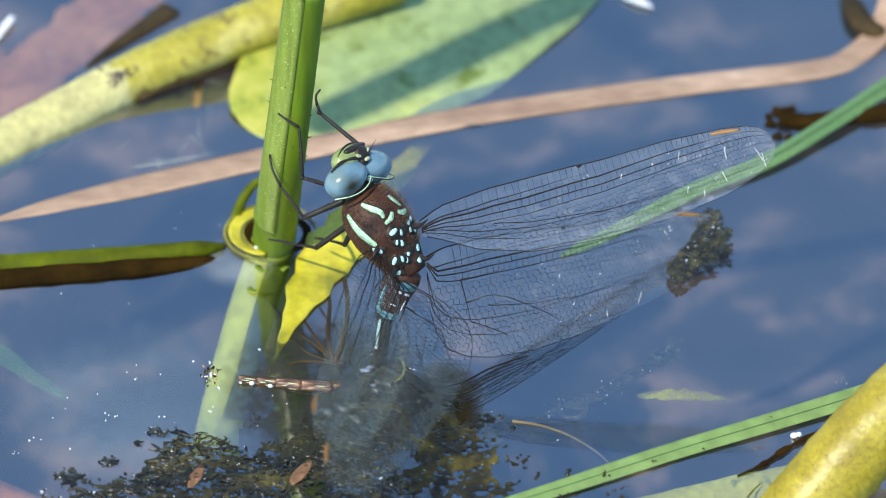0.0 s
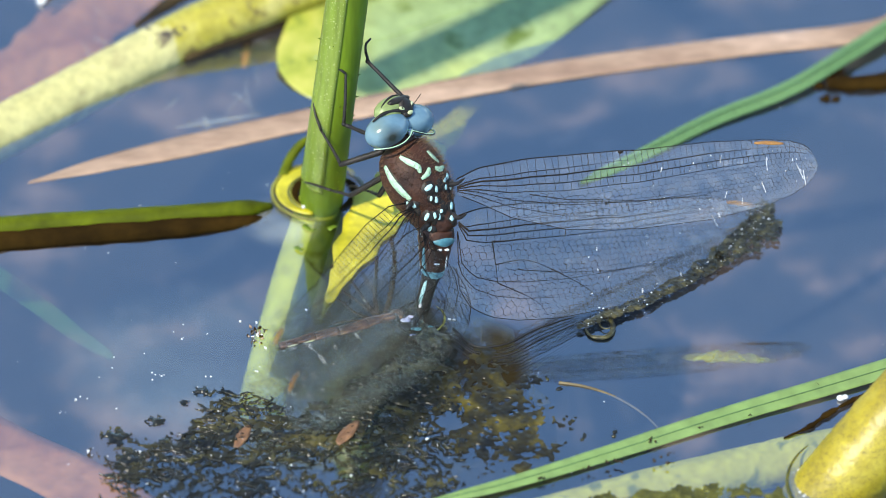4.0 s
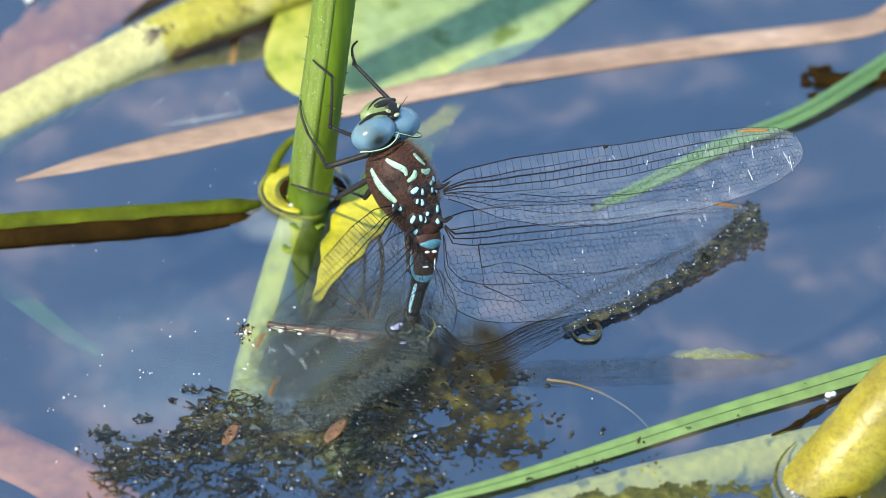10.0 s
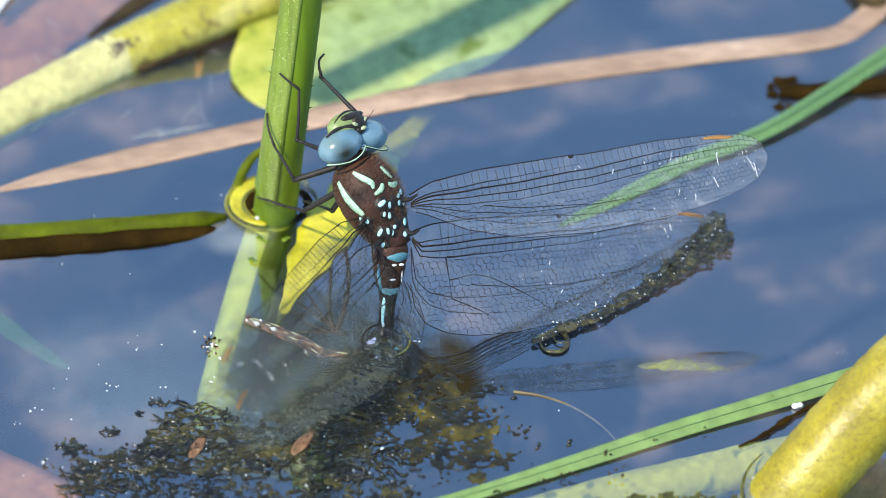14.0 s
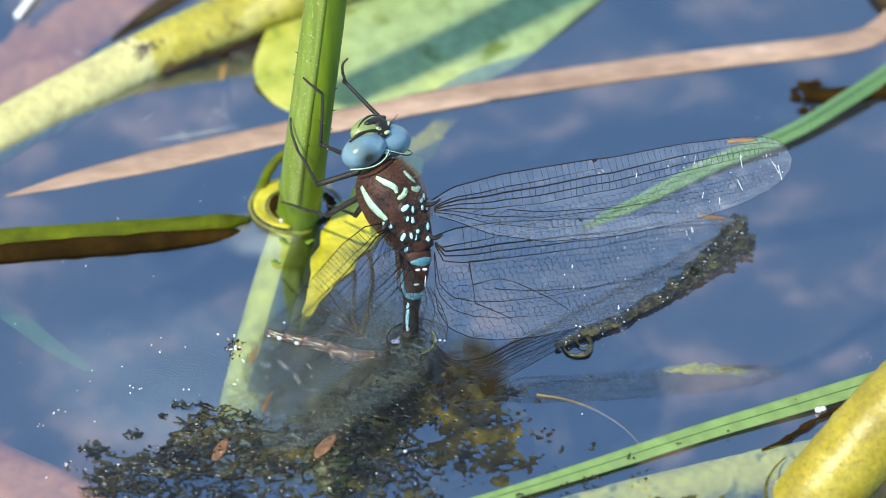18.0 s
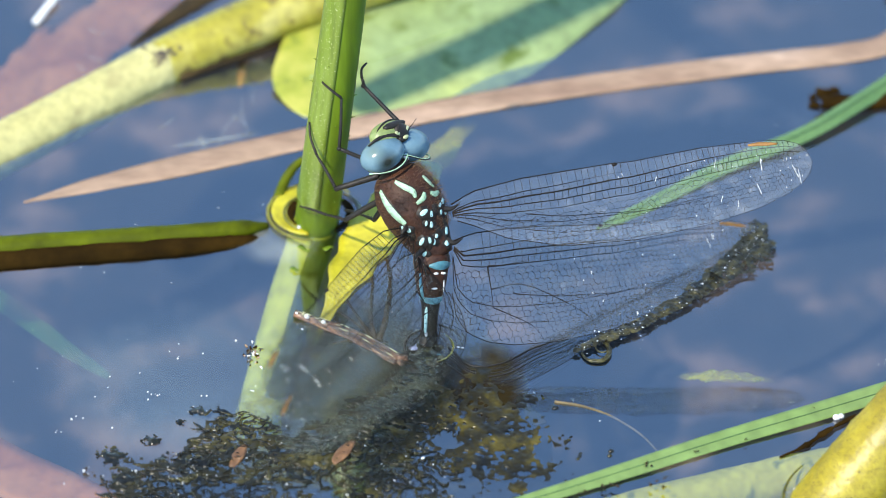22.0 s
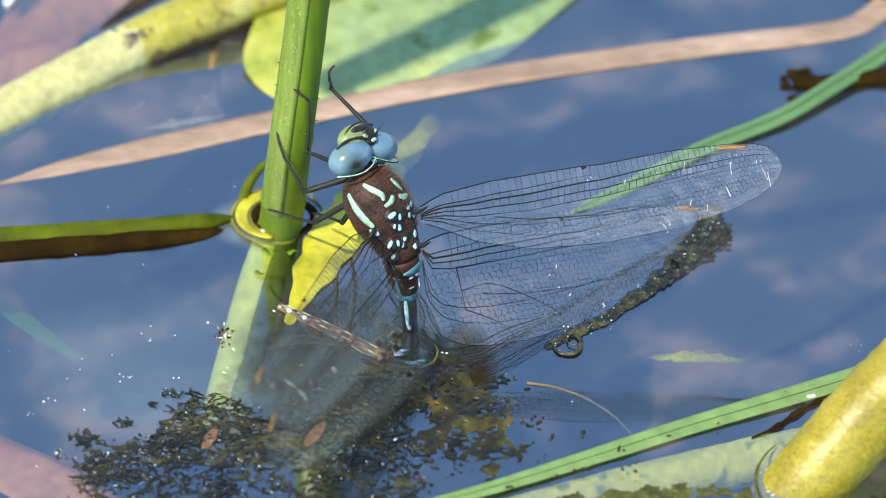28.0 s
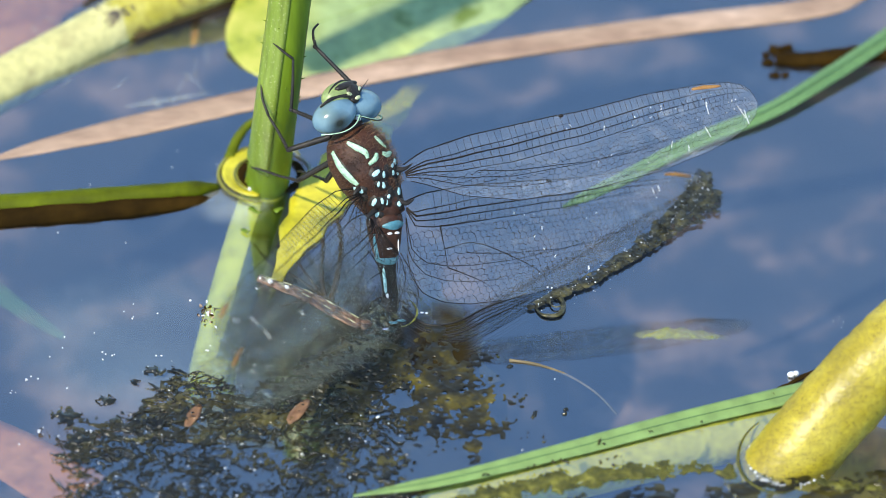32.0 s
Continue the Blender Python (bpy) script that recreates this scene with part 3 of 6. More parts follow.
def long_stalk_back():
    stalk = thing("leaning_stalk", "thick yellow-green stalk leaning out of the water", "plant stalk", at_base(262, 115))
    above = chart_path(((226, 131, 0.1), (300, 93, 1.2), (420, 40, 2.7), (560, -12, 3.9), (760, -80, 5.4)), 36)
    solid("upper_stalk", tube(above, lambda s: (3.02 + 0.25 * s) * MM * ease(s, (0, 0.03, 0.06), (0.9, 0.985, 1)), 26, wobble=0.03), STALK_BACK, stalk)
    below = chart_path(((340, 75, 1.7), (280, 103, 0.9), (140, 178, -0.5), (0, 252, -1.0), (-160, 335, -1.4)), 30)
    solid("drowned_stalk", tube(below, lambda s: (2.92 + 0.4 * s) * MM, 26, wobble=0.03), STALK_PALE, stalk, "pale soaked part below the water")
    rnd = random.Random(2)
    blotches = []
    for _ in range(110):
        if rnd.random() < 0.65:
            p, k = above[0].lerp(above[8], abs(rnd.gauss(0.55, 0.22))), rnd.gauss(0.25, 0.16)
        else:
            p, k = above[0].lerp(above[8], abs(rnd.gauss(0.2, 0.12))), rnd.gauss(-0.1, 0.8)
        q = p + (OUT * math.cos(k) + UP * math.sin(k)) * (3.03 * MM) + RIGHT * (rnd.gauss(0, 0.3) * MM)
        blotches.append(ball(q, (rnd.uniform(0.12, 0.55) * MM, rnd.uniform(0.1, 0.3) * MM, 0.22 * MM), Matrix.Rotation(0.5, 3, "Z"), 4, 7))
    tagged(solid("rot_patch", join(*blotches), ROT, stalk, "greyish brown rotten patch on the stalk"), kind="stuff")
    # dark tube that paints the stalk's reflection below it
    under = chart_path(((296, 136, 0.3), (420, 92, 0.5), (560, 44, 0.5), (700, 8, 0.5)), 16)
    solid("stalk_reflection", tube(under, lambda s: (0.45 + 0.25 * s) * MM, 8, wobble=0.2), TWIG, stalk, "dark strip painted for the stalk's reflection")
    dark = chart_path(((210, 78, 0.1), (270, 35, 0.2), (360, -25, 0.2)), 14)
    solid("dark_blade", ribbon(dark, lambda s: (0.25 + 1.3 * s) * MM, Vector((0, 0, 1)), 0.4 * MM, 4), TWIG, stalk, "dark rotten blade beside the stalk")
    return stalk


def long_stalk_front():
    stalk = thing("bent_stalk", "thick speckled yellow stalk rising from the water", "plant stalk", at_base(1440, 820))
    above = chart_path(((1390, 962, -6), (1476, 865, 0), (1540, 792, 3.8), (1610, 718, 8), (1700, 640, 13), (1820, 555, 20)), 36)
    solid("upper_stalk", tube(above, lambda s: (4.65 + 0.3 * s) * MM, 30, wobble=0.05), STALK_YELLOW, stalk)
    below = chart_path(((1470, 826, -2.9), (1400, 838, -2.9), (1300, 860, -3.0), (1180, 888, -3.2), (1000, 934, -3.2), (800, 990, -4)), 30)
    solid("drowned_stalk", tube(below, lambda s: 2.75 * MM, 26, wobble=0.05), SOAKED, stalk, "pale soaked part below the water")
    return stalk


def dead_reed():
    reed = thing("dead_reed", "long pinkish brown dead reed lying in the water", "reed", at_base(800, 190, -1))
    path = chart_path(((20, 356, 0.04), (160, 321, 0.06), (300, 290, 0.1), (640, 215, 0.14), (760, 190, 0.16), (1000, 149, 0.18), (1280, 112, 0.18), (1500, 86, 0.16), (1570, 60, 0.1), (1618, 10, 1), (1640, -60, 3)), 70)
    solid("blade", ribbon(path, lambda s: ease(s, (0, 0.08, 0.2, 0.6, 0.9, 1), (0.1, 1.1, 1.7, 1.65, 1.5, 1.3)) * MM * 1.15, Vector((0, 0, 1)), 0.16 * MM, 6, -0.02, 0.03 * MM), REED, reed)
    thread = chart_path(((280, 258, 0.0), (350, 248, 0.1), (440, 230, 0.0)), 12)
    solid("fibre", ribbon(thread, lambda s: 0.18 * MM * math.sin(0.1 + 2.9 * s), Vector((0, 0, 1)), 0.1 * MM, 2), HAZE, reed, "loose whitish fibre on the reed")
    return reed


def sunken_stem():
    log = thing("floating_reed", "dark olive reed lying half under the water", "reed", at_base(380, 420))
    path = chart_path(((-120, 444, 0.75), (60, 430, 0.75), (240, 417, 0.75), (380, 405, 0.7), (452, 397, 0.3)), 34)
    solid("stem", tube(path, lambda s: ease(s, (0, 0.5, 0.85, 1), (1.5, 1.35, 1.1, 0.4)) * MM, 22, 0.9, wobble=0.06), OLIVE, log)
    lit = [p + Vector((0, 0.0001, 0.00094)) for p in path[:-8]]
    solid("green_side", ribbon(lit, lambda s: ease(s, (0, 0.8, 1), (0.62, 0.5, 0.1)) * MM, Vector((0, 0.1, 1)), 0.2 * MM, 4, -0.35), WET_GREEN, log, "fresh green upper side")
    # second tube paints the reed's shaded underside and its reflection
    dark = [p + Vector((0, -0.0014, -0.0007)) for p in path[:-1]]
    solid("shaded_underside", tube(dark, lambda s: ease(s, (0, 0.6, 0.9, 1), (1.75, 1.55, 0.85, 0.2)) * MM, 18, 0.75, wobble=0.15), ROT_SHADE, log, "brown tube painted for the shaded, mirrored underside")
    return log


def grass_blade_high():
    blade = thing("grass_blade", "narrow light green grass blade slanting over the water", "grass blade", at_base(1436, 190, 2), "grass blades on the pond")
    path = chart_path(((1018, 384, 0.15), (1120, 336, 0.3), (1250, 270, 0.6), (1380, 218, 0.9), (1480, 160, 1.2), (1600, 82, 1.7), (1760, -30, 2.4)), 44)
    width = lambda s: ease(s, (0, 0.06, 0.3, 0.6, 1), (0.1, 0.75, 1.08, 1.15, 1.25)) * MM
    solid("blade", ribbon(path, width, Vector((0, -0.2, 1)), 0.3 * MM, 6, -0.08), BLADE_DARK, blade)
    rib = [p + Vector((0, -0.1, 0.35)) * MM for p in path]
    solid("midrib", tube(rib, lambda s: 0.06 * MM, 6), RIB, blade)
    return blade


def grass_blade_low():
    blade = thing("grass_blade", "long green grass blade lying on the water", "grass blade", at_base(1200, 790, 1), "grass blades on the pond")
    path = chart_path(((700, 930, 0.3), (860, 893, 0.5), (1050, 836, 0.4), (1250, 772, 0.4), (1420, 722, 0.5), (1600, 668, 0.6), (1760, 620, 0.8)), 44)
    width = lambda s: ease(s, (0, 0.12, 0.4, 0.8, 1), (0.1, 0.78, 1.2, 1.38, 1.4)) * MM
    solid("blade", ribbon(path, width, Vector((0, -0.2, 1)), 0.3 * MM, 6, 0.10), BLADE, blade)
    rib = [p + Vector((0, 0, 0.16)) * MM for p in path]
    solid("midrib", tube(rib, lambda s: 0.08 * MM, 6), RIB, blade)
    rnd = random.Random(17)
    for u, v, r in ((1062, 852, 0.5), (1120, 812, 0.3), (1138, 850, 0.5), (1154, 836, 0.25), (1010, 862, 0.3), (1300, 768, 0.15), (1210, 790, 0.18), (930, 880, 0.3), (1415, 712, 0.15)):
        crumb = [ball(on_chart(u + rnd.gauss(0, 9 * r * 2), v + rnd.gauss(0, 4 * r * 2), 0.75), (r * MM * rnd.uniform(0.3, 0.9), r * MM * rnd.uniform(0.2, 0.5), 0.12 * MM), Matrix.Rotation(rnd.uniform(0, 3), 3, "Z"), 4, 7) for _ in range(4)]
        solid("clinging_crumb", join(*crumb), TWIG, blade, "dark crumb of debris on the blade")
    return blade


def twig():
    t = thing("dark_twig", "dark brown rotten twig floating on the water", "twig", at_base(1500, 175))
    path = chart_path(((1432, 178, 0.2), (1500, 178, 0.3), (1580, 168, 0.4), (1700, 160, 0.5)), 20)
    solid("shaft", tube(path, lambda s: (1.0 + 0.3 * s) * MM, 12, 0.8, wobble=0.35), ROT_SHADE, t)
    for du, dv, r in ((2, -20, 0.85), (-16, 2, 0.6), (-6, 24, 0.5), (18, -24, 0.6), (-20, -12, 0.45), (14, 24, 0.4)):
        verts, faces = ball(Vector(), (r * MM * 1.3, r * MM, r * MM * 0.5), None, 9, 14)
        at = on_chart(1436 + du, 180 + dv, 0.2)
        solid("crumb", ([at + v * (1 + 0.75 * noise.noise(v * 1400 + at * 500)) for v in verts], faces), ROT_SHADE, t, "crumbly dark rotten crumb")
    return t


def drowned(name, label, category, points, width, mat, n=24, wave=0.6):
    t = thing(name, label, category, at_base(points[1][0], points[1][1], points[1][2]), "sunken leaves" if name == "sunken_leaf" else "")
    solid("blade", ribbon(chart_path(points, n), width, Vector((0, 0, 1)), 0.4 * MM, 6, 0.05, wave * MM), mat, t)
    return t


PLANT = main_stem()
SHEATH = rolled_sheath()
YELLOW = fallen_leaf()
broad_leaf()
long_stalk_back()
long_stalk_front()
dead_reed()
SUNKEN = sunken_stem()
HIGH_BLADE = grass_blade_high()
LOW_BLADE = grass_blade_low()
twig()
drowned("sunken_leaf", "broad reddish brown leaf under the water", "leaf", ((-60, 205, -4), (60, 120, -3.5), (200, 20, -3), (300, -60, -2.5)), lambda s: 4.6 * MM * (1 + 0.12 * math.sin(19 * s) + 0.07 * math.sin(47 * s)), ROSE, 40)
drowned("sunken_leaf", "pinkish drowned leaf under the water", "leaf", ((-140, 770, -2), (-20, 830, -2), (90, 880, -2), (200, 950, -2)), lambda s: 4.2 * MM, ROSE)
drowned("sunken_grass", "faint green grass deep under the water", "grass", ((-240, 380, -14), (20, 560, -14), (100, 620, -14), (170, 665, -15)), lambda s: 1.5 * MM * (1.05 - s) ** 0.4, GRASS_HAZE, 20, 0.2)
drowned("sunken_leaf", "small yellow-green leaf drifting under the water", "leaf", ((1150, 662, -9), (1205, 662, -8), (1258, 663, -7), (1310, 667, -8), (1365, 676, -10)), lambda s: 1.0 * MM * math.sin(0.05 + 3.0 * s) ** 1.2 * (1 + 0.3 * math.sin(37 * s)), LEAF_SUNK, 24, 0.4)

drowned("white_straw", "short white dry straw floating on the water", "straw", ((40, 38, 0.3), (52, 22, 0.5), (78, -10, 0.8)), lambda s: 0.45 * MM, WHITE, 10, 0.0)


# dark brown blade under the water, wider towards the viewer
drowned("sunken_leaf", "dark brown blade hanging under the water", "leaf", ((768, 505, -9), (800, 590, -7), (832, 660, -4.6), (868, 760, -3.8)), lambda s: ease(s, (0, 0.3, 0.6, 1), (1.0, 2.4, 4.0, 4.6)) * MM * (1 + 0.15 * math.sin(27 * s)), MURK)


def ripples():
    """Dark and golden arcs painted as the ripple's shaded and lit rims where the abdomen dips in."""
    r = thing("water_ripple", "dark arcs painted as ripples round the dipped abdomen", "ripple", at_base(740, 612))
    for ru, rv, a0, a1, thick, mat, label in ((44, 31, 1.2, 4.4, 0.15, BLACK, "dark painted ripple arc"), (33, 22, 0.4, 3.2, 0.09, BLACK, "thin dark inner rim"), (42, 28, -1.3, 0.9, 0.14, RIM_OLIVE, "golden arc painted as a lit rim"), (60, 40, 0.2, 2.2, 0.05, BLACK, "faint outer rim")):
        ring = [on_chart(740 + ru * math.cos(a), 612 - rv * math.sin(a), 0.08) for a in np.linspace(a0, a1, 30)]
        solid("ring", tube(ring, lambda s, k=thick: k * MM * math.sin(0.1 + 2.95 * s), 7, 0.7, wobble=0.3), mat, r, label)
    # pale blobs paint glints, sparkles and the body's reflection
    for du, dv, k, flat, mat, label in ((-28, 3, 0.52, 1.0, SHEEN, "lavender blob painted as a glint"), (-19, -3, 0.34, 0.8, SHEEN, "lavender blob painted as a glint"), (-6, 19, 0.62, 0.5, SKY_MARK, "pale blob painted as the body's reflection"), (14, 15, 0.5, 0.4, SKY_MARK, "pale blob painted as the body's reflection"), (-14, 30, 0.3, 0.8, SHEEN, "pale blob painted as the body's reflection"), (42, 2, 0.12, 1, WHITE, "tiny white ball painted as a sparkle"), (50, 1, 0.14, 1, WHITE, "tiny white ball painted as a sparkle"), (58, 2, 0.12, 1, WHITE, "tiny white ball painted as a sparkle")):
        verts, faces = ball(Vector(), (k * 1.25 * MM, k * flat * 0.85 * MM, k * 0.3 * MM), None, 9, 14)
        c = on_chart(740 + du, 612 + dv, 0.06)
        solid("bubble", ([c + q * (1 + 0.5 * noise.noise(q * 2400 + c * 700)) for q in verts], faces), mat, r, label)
    return r


RIPPLE = ripples()


def brown_thread():
    t = thing("root_thread", "thin tan root thread under the water", "root", at_base(1050, 735, -1))
    solid("thread", tube(chart_path(((960, 708, 0.1), (1010, 716, 0.05), (1065, 736, -0.15), (1115, 768, -0.8), (1150, 805, -1.8)), 24), lambda s: (0.17 - 0.07 * s) * MM, 8), THREAD, t)


brown_thread()


def roots():
    t = thing("root_tuft", "dark thin roots branching under the water by the stem", "roots", at_base(590, 560, -1))
    for pts, r in ((((632, 445), (637, 500), (634, 556), (642, 600)), 0.26), (((660, 442), (669, 500), (661, 560), (648, 606)), 0.34), (((567, 488), (592, 530), (618, 568), (642, 596)), 0.2), (((559, 540), (590, 558), (620, 580), (644, 602)), 0.2), (((559, 608), (590, 602), (630, 604), (664, 606)), 0.24), (((567, 562), (600, 588), (632, 600)), 0.17)):
        solid("root", tube(chart_path([(u, v, -0.02 - 0.25 * r) for u, v in pts], 18), lambda s, r=r: r * (0.75 + 0.6 * s) * MM, 8, 0.8, wobble=0.2), TWIG, t)
    return t


ROOTS_TUFT = roots()


def trailing_strands():
    """Thin dark strands added for the wing veins that show in the water by the hind wing, just under the surface."""
    t = thing("wing_vein_strands", "thin dark strands added for wing veins in the water", "water weed", at_base(880, 640))
    upper = ((772, 612), (812, 644), (867, 640), (920, 614), (990, 590))
    lower = ((768, 664), (825, 692), (882, 698), (950, 664), (1022, 616))
    for k in range(12):
        f = (k / 11) ** 0.85
        line = [(a[0] + (b[0] - a[0]) * f, a[1] + (b[1] - a[1]) * f, 0.05 - 0.02 * k) for a, b in zip(upper, lower)]
        solid("strand", tube(chart_path(line, 22), lambda s, k=k: (0.07 if k % 3 == 1 else 0.16 if k % 3 == 0 else 0.10) * MM * (1.25 - 0.85 * s), 6, 0.7), BLACK, t)


trailing_strands()


def small_things():
    for pts, w, name, label, mat in (
            (((388, 826, -0.05), (400, 806, -0.03), (412, 786, -0.05)), 0.7, "leaf_flake", "small orange-brown leaf flake on the algae", FLAKE),
            (((568, 820, -0.05), (584, 802, 0.08), (604, 778, -0.05)), 0.8, "leaf_flake", "crumpled reddish-brown leaf flake on the algae", FLAKE),
            (((412, 60, -2), (408, 105, -2), (402, 152, -2)), 0.55, "reed_bit", "pinkish bit of reed under the water", ROSE),
            (((1158, -42, 0.4), (1184, -34, 0.5), (1210, -24, 0.4)), 0.5, "white_straw", "short pale straw floating on the water", WHITE)):
        t = thing(name, label, name.split("_")[1], at_base(*pts[1]))
        solid("flake" if "flake" in name else "shaft", ribbon(chart_path(pts, 8), lambda s, w=w: w * MM * math.sin(0.35 + 2.4 * s), Vector((0, 0, 1)), 0.25 * MM, 4, 0.25, 0.1 * MM), mat, t)
    seed = thing("white_seed", "small white seed floating on the water", "seed", at_base(1462, 735))
    solid("husk", join(ball(on_chart(1459, 735, 0.3), (0.5 * MM, 0.4 * MM, 0.35 * MM), None, 7, 10), ball(on_chart(1467, 733, 0.35), (0.38 * MM, 0.34 * MM, 0.3 * MM), None, 7, 10)), WHITE, seed)
    bud = thing("dark_bud", "dark olive curled bud beside the reed", "plant bud", at_base(1590, 0))
    solid("bud", tube(chart_path(((1552, -70, 1.0), (1566, -20, 1.0), (1592, 14, 0.8), (1622, 22, 0.8)), 14), lambda s: 1.5 * MM * math.sin(0.4 + 2.3 * s), 12, 0.8, wobble=0.2), TWIG, bud)
    rnd = random.Random(31)
    froth = [ball(on_chart(1546 + rnd.gauss(0, 12), 642 + rnd.gauss(0, 6), 0.1), (rnd.uniform(0.03, 0.08) * MM,) * 3, None, 5, 7) for _ in range(5)]
    solid("foam_bits", join(*froth), WHITE, None, "clump of white froth bits on the water", "froth", "stuff")
    threads = []
    for pts in (((405, 170, 0.1), (408, 205, 0.1), (420, 236, 0.1)), ((372, 232, 0.1), (392, 206, 0.1), (408, 196, 0.1)), ((300, 250, 0.05), (340, 243, 0.05), (430, 236, 0.05))):
        threads.append(ribbon(chart_path(pts, 10), lambda s: 0.03 * MM, Vector((0, 0, 1)), 0.03 * MM, 2))
    for _ in range(30):
        u, v = (rnd.gauss(395, 60), rnd.gauss(185, 45)) if rnd.random() < 0.7 else (rnd.gauss(180, 90), rnd.gauss(90, 45))
        a, pts = rnd.uniform(0, 6.3), []
        for k in range(5):
            pts.append((u, v, 0.06))
            a += rnd.gauss(0, 0.7)
            u, v = u + 11 * math.cos(a), v + 9 * math.sin(a)
        threads.append(ribbon(chart_path(pts, 12), lambda s: 0.045 * MM * math.sin(0.2 + 2.7 * s), Vector((0, 0, 1)), 0.03 * MM, 2))
    solid("silk_threads", join(*threads), HAZE, None, "pale silky threads drifting on the water", "threads", "stuff")


small_things()


def crumbs():
    """Loose crumbs of dark weed that drift beside the raft."""
    rnd = random.Random(91)
    for u, v, r in ((962, 722, 0.3), (984, 770, 0.22), (1004, 806, 0.34), (1018, 846, 0.26), (1062, 798, 0.3), (938, 698, 0.2), (1046, 868, 0.2), (990, 842, 0.18)):
        t = thing("weed_crumb", "small dark crumb of weed drifting on the water", "weed", at_base(u, v), "weed crumbs beside the raft")
        for _ in range(3):
            verts, faces = ball(Vector(), (r * MM * rnd.uniform(0.6, 1.1), r * MM * rnd.uniform(0.5, 0.9), r * MM * 0.4), None, 7, 10)
            at = on_chart(u + rnd.gauss(0, 4), v + rnd.gauss(0, 3), 0.04)
            solid("scrap", ([at + q * (1 + 0.7 * noise.noise(q * 2600 + at * 900)) for q in verts], faces), ALGAE_WEB, t)



def weed_knot():
    """A small curled knot of pale and dark weed that floats beside the stem."""
    rnd = random.Random(64)
    t = thing("weed_knot", "small curled knot of tan and dark weed beside the stem", "weed", at_base(426, 622))
    for k in range(34):
        u, v, a = 426 + rnd.gauss(0, 8), 622 + rnd.gauss(0, 11), rnd.uniform(0, 6.3)
        r = rnd.uniform(2.5, 6)
        arc = [on_chart(u + r * math.cos(a + q), v + r * 0.8 * math.sin(a + q), 0.08) for q in np.linspace(0, rnd.uniform(0.8, 2.6), 7)]
        w = rnd.uniform(0.05, 0.11)
        solid("curl", tube(arc, lambda s, w=w: w * MM * (0.4 + math.sin(math.pi * s)), 5, 0.7), (ROT_SHADE, WHITE, REED, ROT, ROT_SHADE)[k % 5], t)
    return t


crumbs()
weed_knot()


def shade_plant():
    """An unseen tall plant, added outside the view so that its drooping leaf shades a band of the broad leaf."""
    def above(u, v, h):
        return on_chart(u, v) + sun_way * (h * MM / sun_way.z)
    base = on_chart(-1200, -1200)
    n = thing("unseen_plant", "unseen tall plant added to shade the broad leaf", "plant", Matrix.Translation(base))
    high = above(1150, -68, 150)
    path = spline([base - Vector((0, 0, 0.002)), base.lerp(high, 0.5) + Vector((0, 0, 0.02)), high], 30)
    solid("stalk", tube(path, lambda s: (3.2 - 0.8 * s) * MM, 16), STEM_GREEN, n)
    droop = spline([high, above(950, 28, 152), above(760, 116, 148), above(596, 190, 140)], 24)
    solid("leaf", ribbon(droop, lambda s: 2.75 * MM * min(1, 12 * (1.04 - s)), Vector((0.3, -0.4, 1)), 0.4 * MM, 4, 0.1), LEAF, n)


shade_plant()


# ---- algae and specks ----
def algae_mat(name, label, spread, count, seed, mat):
    """A raft of short curled strands at the surface."""
    rnd = random.Random(seed)
    pieces = []
    for _ in range(count):
        u, v = spread(rnd)
        a, bend, size = rnd.gauss(0, 0.45) + rnd.choice((0, math.pi)), rnd.gauss(0, 1.1), rnd.choice((9, 13, 18, 26, 38))
        pts, x, y = [], u, v
        for i in range(7):
            pts.append(on_chart(x, y, rnd.uniform(0.02, 0.22)))
            x, y = x + size / 6 * math.cos(a), y + size / 6 * math.sin(a) * 0.64
            a += bend / 6 + rnd.gauss(0, 0.28)
        r = rnd.uniform(0.06, 0.17)
        pieces.append(tube(spline(pts, 10), lambda s, r=r: r * MM * (0.4 + math.sin(math.pi * s) * 0.7), 5, 0.6))
    return solid(name, join(*pieces), mat, None, label, "algae", "stuff")


def in_hill(rnd):
    """Inside the low raft that widens towards the viewer."""
    while True:
        u, v = rnd.uniform(150, 800), rnd.uniform(715, 960)
        edge = ease(u, (150, 200, 290, 360, 420, 520, 600, 700, 760, 800), (860, 835, 800, 735, 722, 765, 775, 770, 800, 860))
        if v > edge and rnd.random() < 0.5 + 0.6 * noise.noise(Vector((u * 0.012, v * 0.02, 1.7))) + 0.3 * max(0, 1 - (v - edge) / 50):
            return u, v


def holes(u, v, su, sv, z, size):
    """How deep a place lies in one of the round gaps that bubbles leave in a skin of weed."""
    return max(0.0, size - noise.voronoi(Vector((u * su, v * sv, z)))[0][0])


